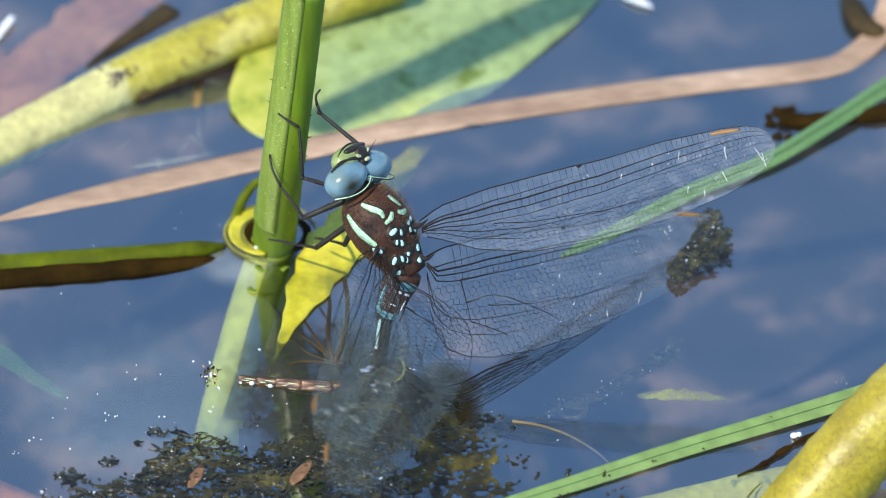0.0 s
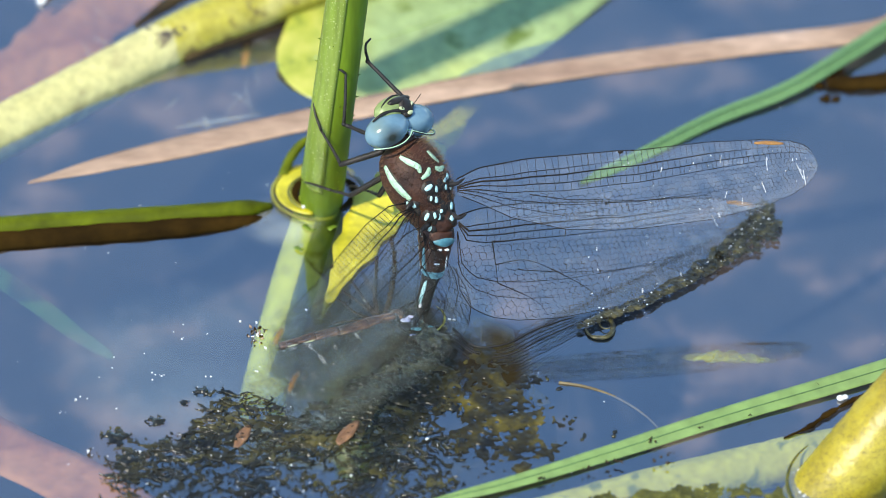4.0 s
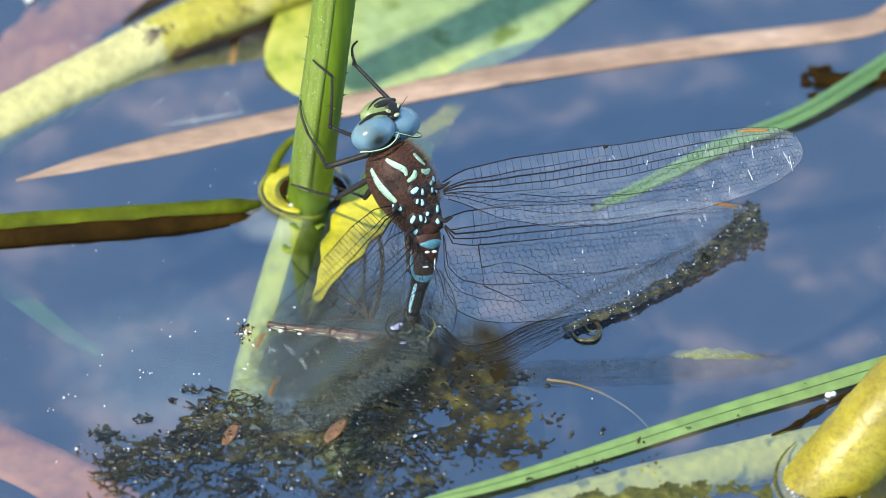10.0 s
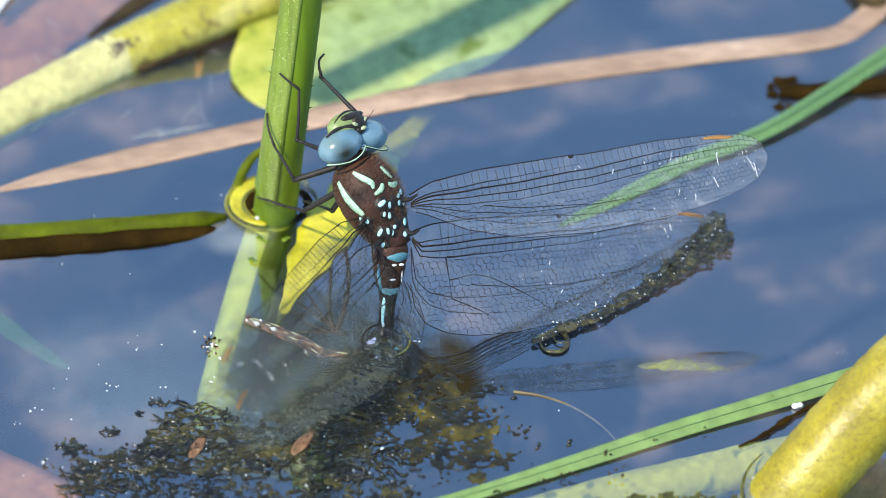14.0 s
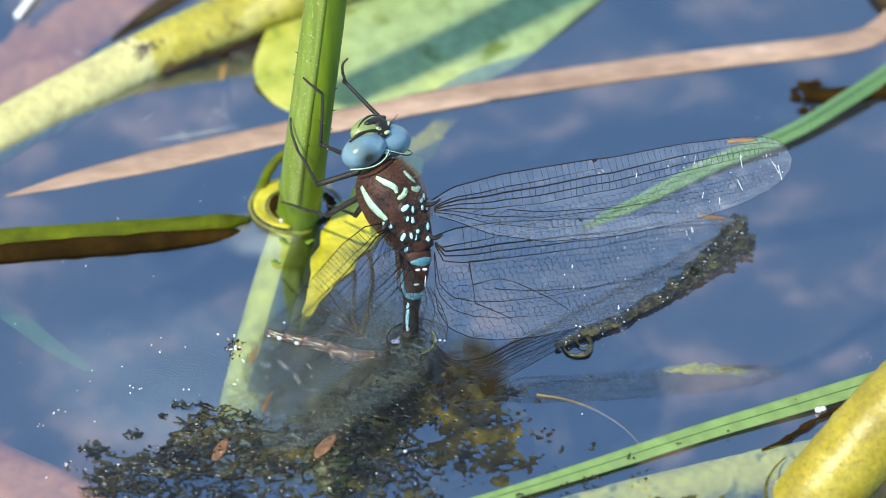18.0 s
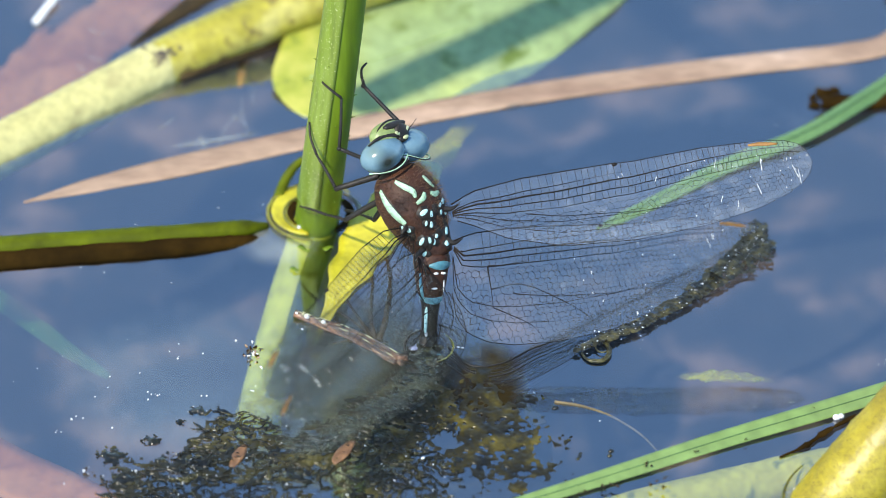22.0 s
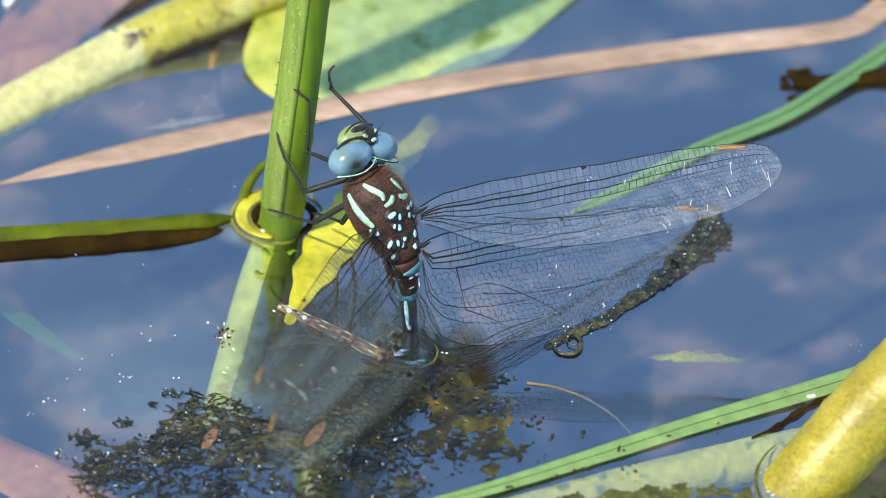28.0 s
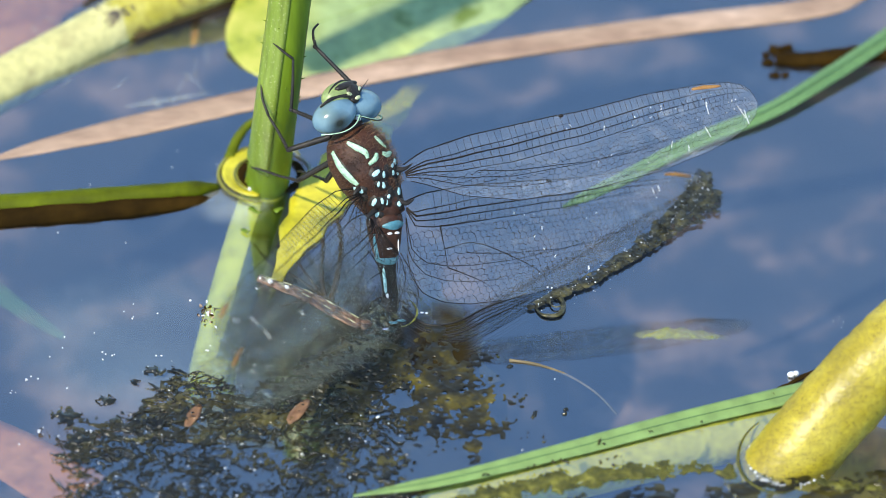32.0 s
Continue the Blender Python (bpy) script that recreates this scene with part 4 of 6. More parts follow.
def lace(box, field, step, rise=0.3, base=0.03, grain=0.0):
    """The lacy skin of weed on the water: a fine net of faces with holes where its field falls below nought."""
    u0, v0, u1, v1 = box
    nu, nv = int((u1 - u0) / step), int((v1 - v0) / step)
    f = [[field(u0 + step * i, v0 + step * j) for i in range(nu + 1)] for j in range(nv + 1)]
    verts, faces, index = [], [], {}
    def vert(i, j):
        if (i, j) not in index:
            index[i, j] = len(verts)
            k = f[j][i]
            verts.append(on_chart(u0 + step * (i + 0.35 * noise.noise(Vector((i * 0.9, j * 0.9, 0)))), v0 + step * (j + 0.35 * noise.noise(Vector((i * 0.9, j * 0.9, 5)))), base + rise * min(1.0, max(0.0, k) * 2.2) + grain * noise.noise(Vector((u0 + step * i, (v0 + step * j) * 1.6, 3.0)) * 0.16)))
        return index[i, j]
    for j in range(nv):
        for i in range(nu):
            if f[j][i] + f[j][i + 1] + f[j + 1][i] + f[j + 1][i + 1] > 0:
                faces.append((vert(i, j), vert(i, j + 1), vert(i + 1, j + 1), vert(i + 1, j)))
    return verts, faces


def lacy_patch(name, label, box, field, step, mat, rise=0.3, base=0.03, grain=0.0):
    return solid(name, lace(box, field, step, rise, base, grain), mat, None, label, "algae", "stuff")


def hill_edge(u):
    return ease(u, (130, 200, 290, 330, 366, 420, 480, 530, 560, 640, 700, 750, 790, 830), (870, 838, 800, 758, 726, 738, 758, 745, 728, 672, 652, 662, 700, 800))


def hill_foot(u):
    return ease(u, (240, 300, 420, 560, 690, 760, 800), (880, 850, 826, 836, 806, 752, 700))


def hill_field(u, v):
    d, below = v - hill_edge(u), v - hill_foot(u)
    body = ease(d, (-60, -22, 0, 16, 60), (-0.9, -0.42, -0.04, 0.26, 0.36)) + ease(below, (-30, 0, 25, 70, 140), (0.0, -0.22, -0.52, -0.56, -0.46))
    body = max(body, 0.42 - 0.6 * math.hypot((u - 205) / 52, (v - 862) / 62)) + ease(u, (90, 150, 230, 780, 860), (-0.5, -0.1, 0.0, 0.0, -0.5))
    strand = 0.13 - abs(noise.noise(Vector((u * 0.026 + v * 0.01, v * 0.085 - u * 0.012, 2.0))))
    fine = 0.12 - abs(noise.noise(Vector((u * 0.07, v * 0.16, 8.0))))
    return body + 0.26 * noise.noise(Vector((u * 0.013, v * 0.03, 1.0))) + 1.1 * strand + 0.8 * fine + 0.2 * noise.noise(Vector((u * 0.14, v * 0.26, 6.0))) - 1.1 * holes(u, v, 0.045, 0.075, 1.0, 0.28)


def web_field(u, v):
    d, below = v - hill_edge(u), v - hill_foot(u)
    body = ease(d, (-70, -25, 10, 60), (-0.6, -0.34, -0.14, -0.10)) + ease(below, (-20, 10, 60, 140), (0.0, 0.05, 0.04, 0.06)) + ease(u, (110, 200, 770, 880), (-0.3, 0.0, 0.0, -0.3))
    curl = 0.10 - abs(noise.noise(Vector((u * 0.055, v * 0.13, 31.0))))
    return body + 0.34 * noise.noise(Vector((u * 0.018, v * 0.035, 32.0))) + 1.3 * curl


def lobe_field(u, v):
    x, y = (u - 850 - (v - 780) * 0.35) / 112, (v - 775) / 98
    body = 0.56 - 0.66 * math.sqrt(x * x + y * y)
    body = max(body, 0.7 - 0.9 * math.hypot((u - 828) / 52, (v - 690) / 50))
    return body + 0.46 * noise.noise(Vector((u * 0.024, v * 0.042, 7.0))) + 0.3 * noise.noise(Vector((u * 0.09, v * 0.16, 12.0))) - 2.6 * holes(u, v, 0.062, 0.096, 9.0, 0.42)


def far_field(u, v):
    edge = ease(u, (940, 1100, 1300, 1500, 1640), (965, 945, 928, 915, 905))
    return ease(v - edge, (-40, 0, 20, 80), (-0.8, -0.1, 0.05, 0.0)) + 0.4 * noise.noise(Vector((u * 0.02, v * 0.05, 3.0))) + 0.38 * noise.noise(Vector((u * 0.06, v * 0.15, 4.0)))


def mass_field(u, v):
    top = ease(u, (120, 250, 380, 470, 500, 560, 700, 780, 860, 960, 1000), (900, 840, 765, 760, 640, 610, 625, 650, 690, 760, 900))
    side = ease(u, (60, 160, 900, 1010), (-0.5, 0.0, 0.0, -0.6))
    return ease(v - top, (-60, 0, 50, 300), (-0.8, -0.05, 0.35, 0.4)) + side + 0.35 * noise.noise(Vector((u * 0.018, v * 0.025, 11.0)))


lacy_patch("weed_mass", "dark sunken mass of rotting weed under the surface", (60, 560, 1040, 980), mass_field, 8, MUD, 1.0, -3.6)
lacy_patch("algae_raft", "dark olive filamentous algae raft at the water's surface", (60, 660, 890, 975), hill_field, 2.0, ALGAE, 0.16, 0.03, 0.07)
lacy_patch("algae_patch", "olive brown lacy water weed patch at the surface", (730, 630, 1010, 900), lobe_field, 2.0, ALGAE_OLIVE, 0.14, 0.03, 0.05)
ISLETS = ((176, 806, 24, 16), (246, 777, 17, 9), (331, 724, 20, 9), (205, 846, 30, 18), (300, 745, 12, 6), (262, 812, 10, 6), (1036, 806, 7, 6), (690, 935, 18, 9))


def islet_field(u, v):
    best = max(1 - math.hypot((u - a) / (r * 1.4), (v - b) / (q * 1.4)) for a, b, r, q in ISLETS)
    return 0.7 * best - 0.22 + 0.9 * (0.16 - abs(noise.noise(Vector((u * 0.06, v * 0.12, 41.0))))) + 0.2 * noise.noise(Vector((u * 0.15, v * 0.3, 42.0)))


lacy_patch("algae_islets", "small curled scraps of algae drifting beside the raft", (120, 690, 380, 900), islet_field, 1.9, ALGAE_WEB, 0.25)


def film_field(u, v):
    return 1.0


def clump_field(u, v):
    return 0.6 - 0.7 * math.hypot((u - 728) / 36, (v - 628) / 26) + 0.5 * noise.noise(Vector((u * 0.06, v * 0.08, 19.0)))


# dark faded film added to imitate the murk of the wet wing
lacy_patch("murk_film", "murky olive film added for the wet wing over weed", (430, 520, 830, 790), film_field, 10, MURK_FILM, 0.0)
lacy_patch("weed_clump", "small dark wet weed clump round the dipped abdomen", (670, 590, 790, 670), clump_field, 2.2, FRINGE, 0.5)


def moss_field(u, v):
    line = ease(u, (760, 900, 1000, 1150, 1300, 1420, 1560), (985, 950, 930, 908, 905, 912, 935))
    return 0.30 - abs(v - line) / 34 + ease(u, (740, 960, 1180, 1400, 1600), (-0.2, 0.1, 0.1, -0.3, -0.1)) + 0.5 * noise.noise(Vector((u * 0.03, v * 0.05, 13.0))) + 0.4 * noise.noise(Vector((u * 0.11, v * 0.17, 14.0)))


lacy_patch("moss_patch", "yellow-olive moss clinging along a drowned stalk", (740, 860, 1620, 1000), moss_field, 2.6, MOSS, 0.3)
def stalk_waterline():
    """The thin scummy rim, and a dark strip painted for the meniscus, where the front stalk leaves the water."""
    rim = thing("scum_rim", "thin olive scum ring on the water round a stalk", "algae", at_base(1440, 860))
    ring = [on_chart(1452 + 84 * math.cos(a) - 26 * math.sin(a), 872 - 66 * math.sin(a) - 30 * math.cos(a), 0.06) for a in np.linspace(1.9, 4.4, 26)]
    solid("ring", tube(ring, lambda s: 0.16 * MM * (0.3 + math.sin(math.pi * s)), 6, 0.6, wobble=0.3), MOSS, rim)
    curl = chart_path(((1358, 806, 0.1), (1402, 786, 0.25), (1444, 758, 0.3), (1500, 728, 0.3)), 20)
    solid("meniscus_strip", ribbon(curl, lambda s: 0.36 * MM * math.sin(0.15 + 2.5 * s) * (1 + 0.4 * math.sin(23 * s) + 0.2 * math.sin(57 * s)), Vector((0, 0, 1)), 0.3 * MM, 4), ROT_SHADE, rim, "dark strip painted for the meniscus by the stalk")


stalk_waterline()


def stalk_froth():
    rnd = random.Random(61)
    bits = []
    for _ in range(46):
        a = rnd.uniform(2.6, 5.2)
        k = rnd.gauss(1.0, 0.05)
        r = rnd.uniform(0.04, 0.13)
        bits.append(ball(on_chart(1462 + 78 * k * math.cos(a) - 20 * math.sin(a), 868 - 60 * k * math.sin(a) - 20 * math.cos(a), 0.06), (r * MM * rnd.uniform(0.8, 2.0), r * MM, r * MM * 0.6), Matrix.Rotation(rnd.uniform(0, 3), 3, "Z"), 4, 6))
    solid("stalk_froth", join(*bits), WHITE, None, "tiny white froth bits round the stalk's waterline", "froth", "stuff")


stalk_froth()
lacy_patch("algae_raft", "dark algae scum along the foot of a stalk", (940, 850, 1640, 960), far_field, 3.2, ALGAE)
algae_mat("algae_strands", "fine dark curled algae strands on the water", in_hill, 950, 3, ALGAE_WEB)
lacy_patch("algae_web", "thin curling web of dark algae on the water", (120, 690, 900, 975), web_field, 1.9, ALGAE_WEB, 0.2, 0.10, 0.08)


def specks():
    rnd = random.Random(8)
    bits = []
    for _ in range(75):
        u, v = (rnd.uniform(-60, 1640), rnd.uniform(-60, 960)) if rnd.random() < 0.35 else (rnd.gauss(330, 190), rnd.gauss(700, 110))
        r = rnd.uniform(0.03, 0.095) * (2.4 if rnd.random() < 0.08 else 1)
        bits.append(ball(on_chart(u, v, 0.05), (r * MM * rnd.uniform(0.7, 1.8), r * MM, r * MM * 0.7), Matrix.Rotation(rnd.uniform(0, 3), 3, "Z"), 4, 6))
    for u, v, n in ((116, 740, 4), (131, 835, 5), (88, 760, 3), (250, 690, 4), (420, 690, 3)):
        for _ in range(n):
            r = rnd.uniform(0.04, 0.12)
            bits.append(ball(on_chart(u + rnd.gauss(0, 7), v + rnd.gauss(0, 5), 0.05), (r * MM * rnd.uniform(0.6, 1.9), r * MM, r * MM * 0.6), Matrix.Rotation(rnd.uniform(0, 3), 3, "Z"), 4, 6))
    solid("floating_specks", join(*bits), WHITE, None, "tiny white specks floating on the pond water", "specks", "stuff")
    for u, v, n, r in ((428, 622, 5, 18), (135, 832, 6, 9), (500, 700, 8, 14)):
        grit = []
        for _ in range(n):
            grit.append(ball(on_chart(u + rnd.gauss(0, r * 0.5), v + rnd.gauss(0, r * 0.6), 0.1), (rnd.uniform(0.08, 0.26) * MM, rnd.uniform(0.05, 0.13) * MM, 0.07 * MM), Matrix.Rotation(rnd.uniform(0, 3), 3, "Z"), 4, 7))
        solid("floating_grit", join(*grit), TWIG, None, "crumbs of dark debris floating on the water", "debris", "stuff")


def raft_glints():
    # white balls painted as specular glints across the raft
    rnd = random.Random(14)
    bits = []
    for _ in range(110):
        u, v = in_hill(rnd)
        r = rnd.uniform(0.03, 0.085) * (2.0 if rnd.random() < 0.1 else 1)
        bits.append(ball(on_chart(u, v, 0.35), (r * MM * rnd.uniform(0.8, 2.2), r * MM, r * MM * 0.6), Matrix.Rotation(rnd.uniform(0, 3), 3, "Z"), 4, 6))
    solid("raft_sparkle", join(*bits), WHITE, None, "tiny white balls painted as glints on the algae", "froth", "stuff")


specks()
raft_glints()


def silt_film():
    """The milky silt haze painted on a soft-edged sheet beside the drowned stem, and the pale skin on the water round
    it.
    """
    for name, label, mat, (u, v, h), wide, deep in (("silt_haze", "milky silt haze painted on a faded sheet beside the stem", VEIL, (310, 680, -0.6), 18, 16),
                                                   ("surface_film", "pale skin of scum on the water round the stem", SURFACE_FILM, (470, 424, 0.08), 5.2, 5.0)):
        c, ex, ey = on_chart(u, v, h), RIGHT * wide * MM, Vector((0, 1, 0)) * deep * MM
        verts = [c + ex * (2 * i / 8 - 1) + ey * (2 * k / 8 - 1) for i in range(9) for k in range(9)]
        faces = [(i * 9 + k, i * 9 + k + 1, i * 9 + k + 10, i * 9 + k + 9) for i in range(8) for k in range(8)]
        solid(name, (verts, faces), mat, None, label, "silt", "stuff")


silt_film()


def wing_murk():
    """Grey-green sheets added for the milky look of the wet wings; they rise to the surface as the wings beat."""
    out = []
    for u, v, wide, deep in ((585, 676, 8.5, 9.0), (540, 806, 12.0, 6.5), (474, 716, 5.5, 5.0)):
        c, ex, ey = on_chart(u, v, 0.02), RIGHT * wide * MM, Vector((0, 1, 0)) * deep * MM
        verts = [c + ex * (2 * i / 8 - 1) + ey * (2 * k / 8 - 1) for i in range(9) for k in range(9)]
        faces = [(i * 9 + k, i * 9 + k + 1, i * 9 + k + 10, i * 9 + k + 9) for i in range(8) for k in range(8)]
        out.append(solid("murk_sheet", (verts, faces), WING_MURK, None, "grey-green sheet added for the milky wing skin", "silt", "stuff"))
    return out


def brown_film():
    """A dark brown soft-edged film at the surface beside the abdomen."""
    c, ex, ey = on_chart(842, 678, 0.03), RIGHT * 4.8 * MM, Vector((0, 1, 0)) * 8.5 * MM
    verts = [c + ex * (2 * i / 8 - 1) + ey * (2 * k / 8 - 1) for i in range(9) for k in range(9)]
    faces = [(i * 9 + k, i * 9 + k + 1, i * 9 + k + 10, i * 9 + k + 9) for i in range(8) for k in range(8)]
    solid("brown_film", (verts, faces), BROWN_FILM, None, "dark brown film on the water beside the abdomen", "weed", "stuff")


brown_film()
MURK_SHEETS = wing_murk()

# ---- the dragonfly ----
# Its own space, in mm: x to its right wings, y towards the head, z out of its back.
TAIL = Vector((0.45, -0.885, -0.10)).normalized()
SPAN = Vector((0.93, 0.10, -0.36))
SPAN = (SPAN - TAIL * SPAN.dot(TAIL)).normalized()
BACK = TAIL.cross(SPAN).normalized()


def fly_pose(u, v, lean=0.0):
    """The dragonfly's pose with its thorax over the chart at (u, v), leaning in the picture by so many degrees."""
    q = Matrix.Rotation(radians(lean), 3, "Z")
    x, y, z = (seen_vec(*(q @ a)) for a in (SPAN, -TAIL, BACK))
    m = Matrix((x, y, z)).transposed().to_4x4()
    out = 15.5 * MM + 1.19 * (v - 372) * STEP            # it keeps its height over the water
    m.translation = EYE + ((RIGHT * (u - 784) + UP * (441 - v)) * STEP - EYE) * (1 - out / FAR)
    return m


HOLD = ((0, 23, 0, 6), (1, 23, 0, 6), (1.3, 12, -6, 3), (1.6, 8, -8, 2), (2, 6, -8, 2), (2.5, 13, -14, 2), (4.5, 0, -6, 0), (5, 0, 0, 0), (5.5, 1, -4, 0), (6, 0, 0, 0), (7, -1, -2, 0), (8, 0, -2, 0), (9, 0, -1, 0), (10, -1, -1, 0), (11, 0, -2, 0), (11.5, 0, 2, 0), (12, 0, 6, 0), (12.5, 0, 5, 0), (13, 1, 2, 0), (13.5, 1, -1, 0), (15.5, 0, 5, 0), (16, 1, 2, 0), (17, 2, 4, 0), (18, 0, 3, 0), (19, 2, 1, 0), (20, -2, 3, 0), (21, 0, 1, 0), (22, 1, -1, 0), (23, 1, 0, 0), (24, 0, 1, 0), (24.5, -4, 1, 0), (25, -10, 11, 0), (25.5, -14, 13, 0), (27.5, -12, 29, 0), (28, -5, 37, 0), (28.5, -4, 42, 0), (29, -12, 45, 0), (29.5, -18, 29, 0), (30, -7, 6, 0), (30.5, -4, 4, 0), (31, -4, 10, 0), (31.5, 0, 5, 0), (32, -2, 2, 0))
REST = (710, 372)
FLY = thing("dragonfly", "brown and blue spotted darner dragonfly clinging to a stem", "dragonfly", fly_pose(*REST))


def mm(piece):
    return [Vector(v) * MM for v in piece[0]], piece[1]


def fly_part(name, piece, mat, parent=FLY, label=""):
    v, f = mm(piece)
    return part(name, mesh_of(name, v, f, mat), parent, label)


def thorax_radius(y):
    return ease(y, (-6, -5, -3, -1, 0, 2.4, 3.6, 4.6, 5.2, 5.6), (2.0, 2.35, 2.95, 3.5, 3.75, 3.75, 3.4, 2.9, 2.3, 1.5))


def on_thorax(x, y, lift=0.12):
    """A place on the back of the thorax."""
    r = thorax_radius(y)
    a = max(-1.4, min(1.4, x / r))
    return Vector((math.sin(a) * (r + lift), y, math.cos(a) * (r + lift)))


def patch(points, width, lift=0.1, mat=None, name="stripe", label="", parent=None):
    """A raised marking along a line on the thorax."""
    path = spline([on_thorax(x, y, lift) for x, y in points], 10)
    verts, faces = [], []
    for i, p in enumerate(path):
        d = (path[min(i + 1, 9)] - path[max(i - 1, 0)]).normalized()
        nrm = Vector((p.x, 0, p.z)).normalized()
        side = d.cross(nrm).normalized()
        w = width * (0.35 + 0.65 * math.sin(math.pi * (0.12 + 0.8 * i / 9)))
        verts += [p - side * w - nrm * 0.25, p - side * w * 0.7 + nrm * 0.04, p + side * w * 0.7 + nrm * 0.04, p + side * w - nrm * 0.25]
    for i in range(9):
        for k in range(3):
            faces.append((i * 4 + k, i * 4 + k + 1, i * 4 + k + 5, i * 4 + k + 4))
    return fly_part(name, (verts, faces), mat, parent or FLY, label)


def build_body():
    th = fly_part("thorax", tube([Vector((0, -6 + 11.6 * i / 24, 0)) for i in range(25)], lambda s: thorax_radius(-6 + 11.6 * s), 26, wobble=0.0), BROWN, FLY, "hairy chocolate brown thorax")
    for line, w in ((((-3.9, 4.1), (-4.0, 2.3), (-3.5, 0.6), (-2.9, -0.6)), 0.36), (((-1.5, 4.4), (-1.0, 3.4), (-0.4, 2.4), (-0.5, 1.7)), 0.27), (((0.8, 1.7), (0.3, 1.2), (-0.7, 1.0)), 0.25), (((1.9, 3.5), (2.1, 2.7), (2.6, 1.7)), 0.2), (((1.5, 1.4), (2.2, 0.9), (3.2, 0.9)), 0.26)):
        patch(line, w * 1.65, 0.10, MINT, "stripe", "", th)
        patch(line, w * 2.0, 0.02, BLACK, "stripe_edge", "", th)
    rnd = random.Random(5)
    for x, y, r, turn in ((2.1, -0.5, 0.28, 30), (2.9, -0.3, 0.34, 40), (1.8, -1.3, 0.26, 60), (2.6, -1.7, 0.30, 10), (-0.4, -0.3, 0.40, 10), (0.4, -0.9, 0.30, 70), (-0.6, -1.6, 0.26, 60), (-0.1, -2.0, 0.32, 80), (-3.4, -0.9, 0.30, 80), (-2.8, -1.4, 0.34, 100), (-1.8, -3.3, 0.38, 40), (-0.9, -3.6, 0.30, 80), (-0.5, -4.0, 0.28, 70), (0.0, -3.5, 0.26, 60), (-2.0, -4.8, 0.34, 40), (1.6, -3.6, 0.34, 60), (1.0, -4.9, 0.38, 20)):
        a = radians(turn)
        d = Vector((math.cos(a), math.sin(a))) * r * rnd.uniform(0.8, 1.15)
        patch(((x - d.x * 1.1, y - d.y * 1.1), (x, y), (x + d.x * 1.1, y + d.y * 1.1)), r * rnd.uniform(0.8, 1.05), 0.14, SPOT_PALE, "spot", "", th)
        patch(((x - d.x * 1.7, y - d.y * 1.7), (x, y), (x + d.x * 1.7, y + d.y * 1.7)), r * 2.5, 0.09, BLACK, "spot_socket", "", th)
    for x, y, r, turn in ((2.4, -0.9, 0.9, 70), (1.3, -0.6, 0.7, 100), (0.2, -1.4, 0.7, 80), (2.2, -2.3, 0.8, 60), (0.6, -3.0, 0.7, 110), (-1.2, -4.0, 0.6, 70), (1.5, -4.2, 0.7, 80), (-2.7, -2.2, 0.6, 80)):
        a = radians(turn)
        d = Vector((math.cos(a), math.sin(a))) * r
        patch(((x - d.x, y - d.y), (x, y), (x + d.x, y + d.y)), r * 0.8, 0.05, BLACK, "wing_joint_plate", "", th)
    hairs = []
    for _ in range(1300):
        x, y = rnd.uniform(-5.2, 5.2), rnd.uniform(-3.2, 5.2)
        p = on_thorax(x, y, 0.0)
        o = Vector((p.x, 0, p.z)).normalized()
        hairs.append(tube([p, p + o * rnd.uniform(0.3, 0.8) + Vector((rnd.uniform(-0.2, 0.2), rnd.uniform(-0.1, 0.4), 0))], lambda s: 0.022 * (1.2 - s), 3, caps=False))
    tagged(fly_part("hairs", join(*hairs), BRISTLE, th, "sparse brown hairs on the thorax"), kind="stuff")
    for a, b, c in (((2.3, -1.1, 2.3), (3.4, -1.6, 2.6), (4.6, -1.5, 2.55)), ((1.2, -4.5, 2.0), (1.8, -5.3, 2.3), (2.9, -5.3, 2.25)), ((-2.2, -1.0, 2.2), (-3.3, -1.2, 2.6), (-3.9, -1.8, 2.4)), ((-1.8, -4.2, 1.9), (-3.1, -4.4, 2.4), (-3.6, -5.0, 2.2))):
        fly_part("wing_hinge", tube(spline([Vector(q) for q in (a, b, c)], 9), lambda s: 0.4 - 0.3 * s, 9, 0.8), BLACK, th)
    hd = fly_part("head", ball((0, 0.1, -0.6), (2.9, 1.9, 1.9), None, 10, 18), FACE, FLY, "green face with black brow and blue eyes")
    hd.matrix_basis = Matrix.Translation(Vector((0.92, 7.55, 0.95)) * MM) @ Matrix.Rotation(radians(-10), 4, "Z") @ Matrix.Rotation(radians(24), 4, "Y")
    for side in (1, -1):
        turn = Matrix.Rotation(radians(-10 * side), 3, "Z") @ Matrix.Rotation(radians(16 * side), 3, "Y")
        c = Vector((side * 2.35, -0.1, 0.2))
        fly_part("eye", ball(c, (2.9, 1.95, 2.2), turn, 18, 28), EYE_BLUE, hd, "large glossy pale blue compound eye")
        rim = [c + turn @ Vector((math.sin(a) * 2.9, -1.15 - 0.85 * math.cos(a) ** 2, math.cos(a) * 1.75)) for a in np.linspace(-1.35, 1.35, 22)]
        fly_part("eye_rim", tube(rim, 0.085, 7), MINT, hd, "pale rim behind the eye")
        edge = [q + Vector((0, -0.10, 0.10)) for q in rim]
        fly_part("eye_edge", tube(edge, lambda s: 0.09 * math.sin(0.3 + 2.6 * s), 6), BLACK, hd, "thin black line along the eye")
    fly_part("eye_joint", ball((0, -1.2, 1.5), (0.35, 0.45, 0.3), None, 6, 9), WHITE, hd, "white spot where the eyes meet")
    fly_part("face", ball((-0.5, 1.9, 0.35), (2.9, 1.6, 1.6), None, 14, 20), FACE, hd, "yellow-green bulging face")
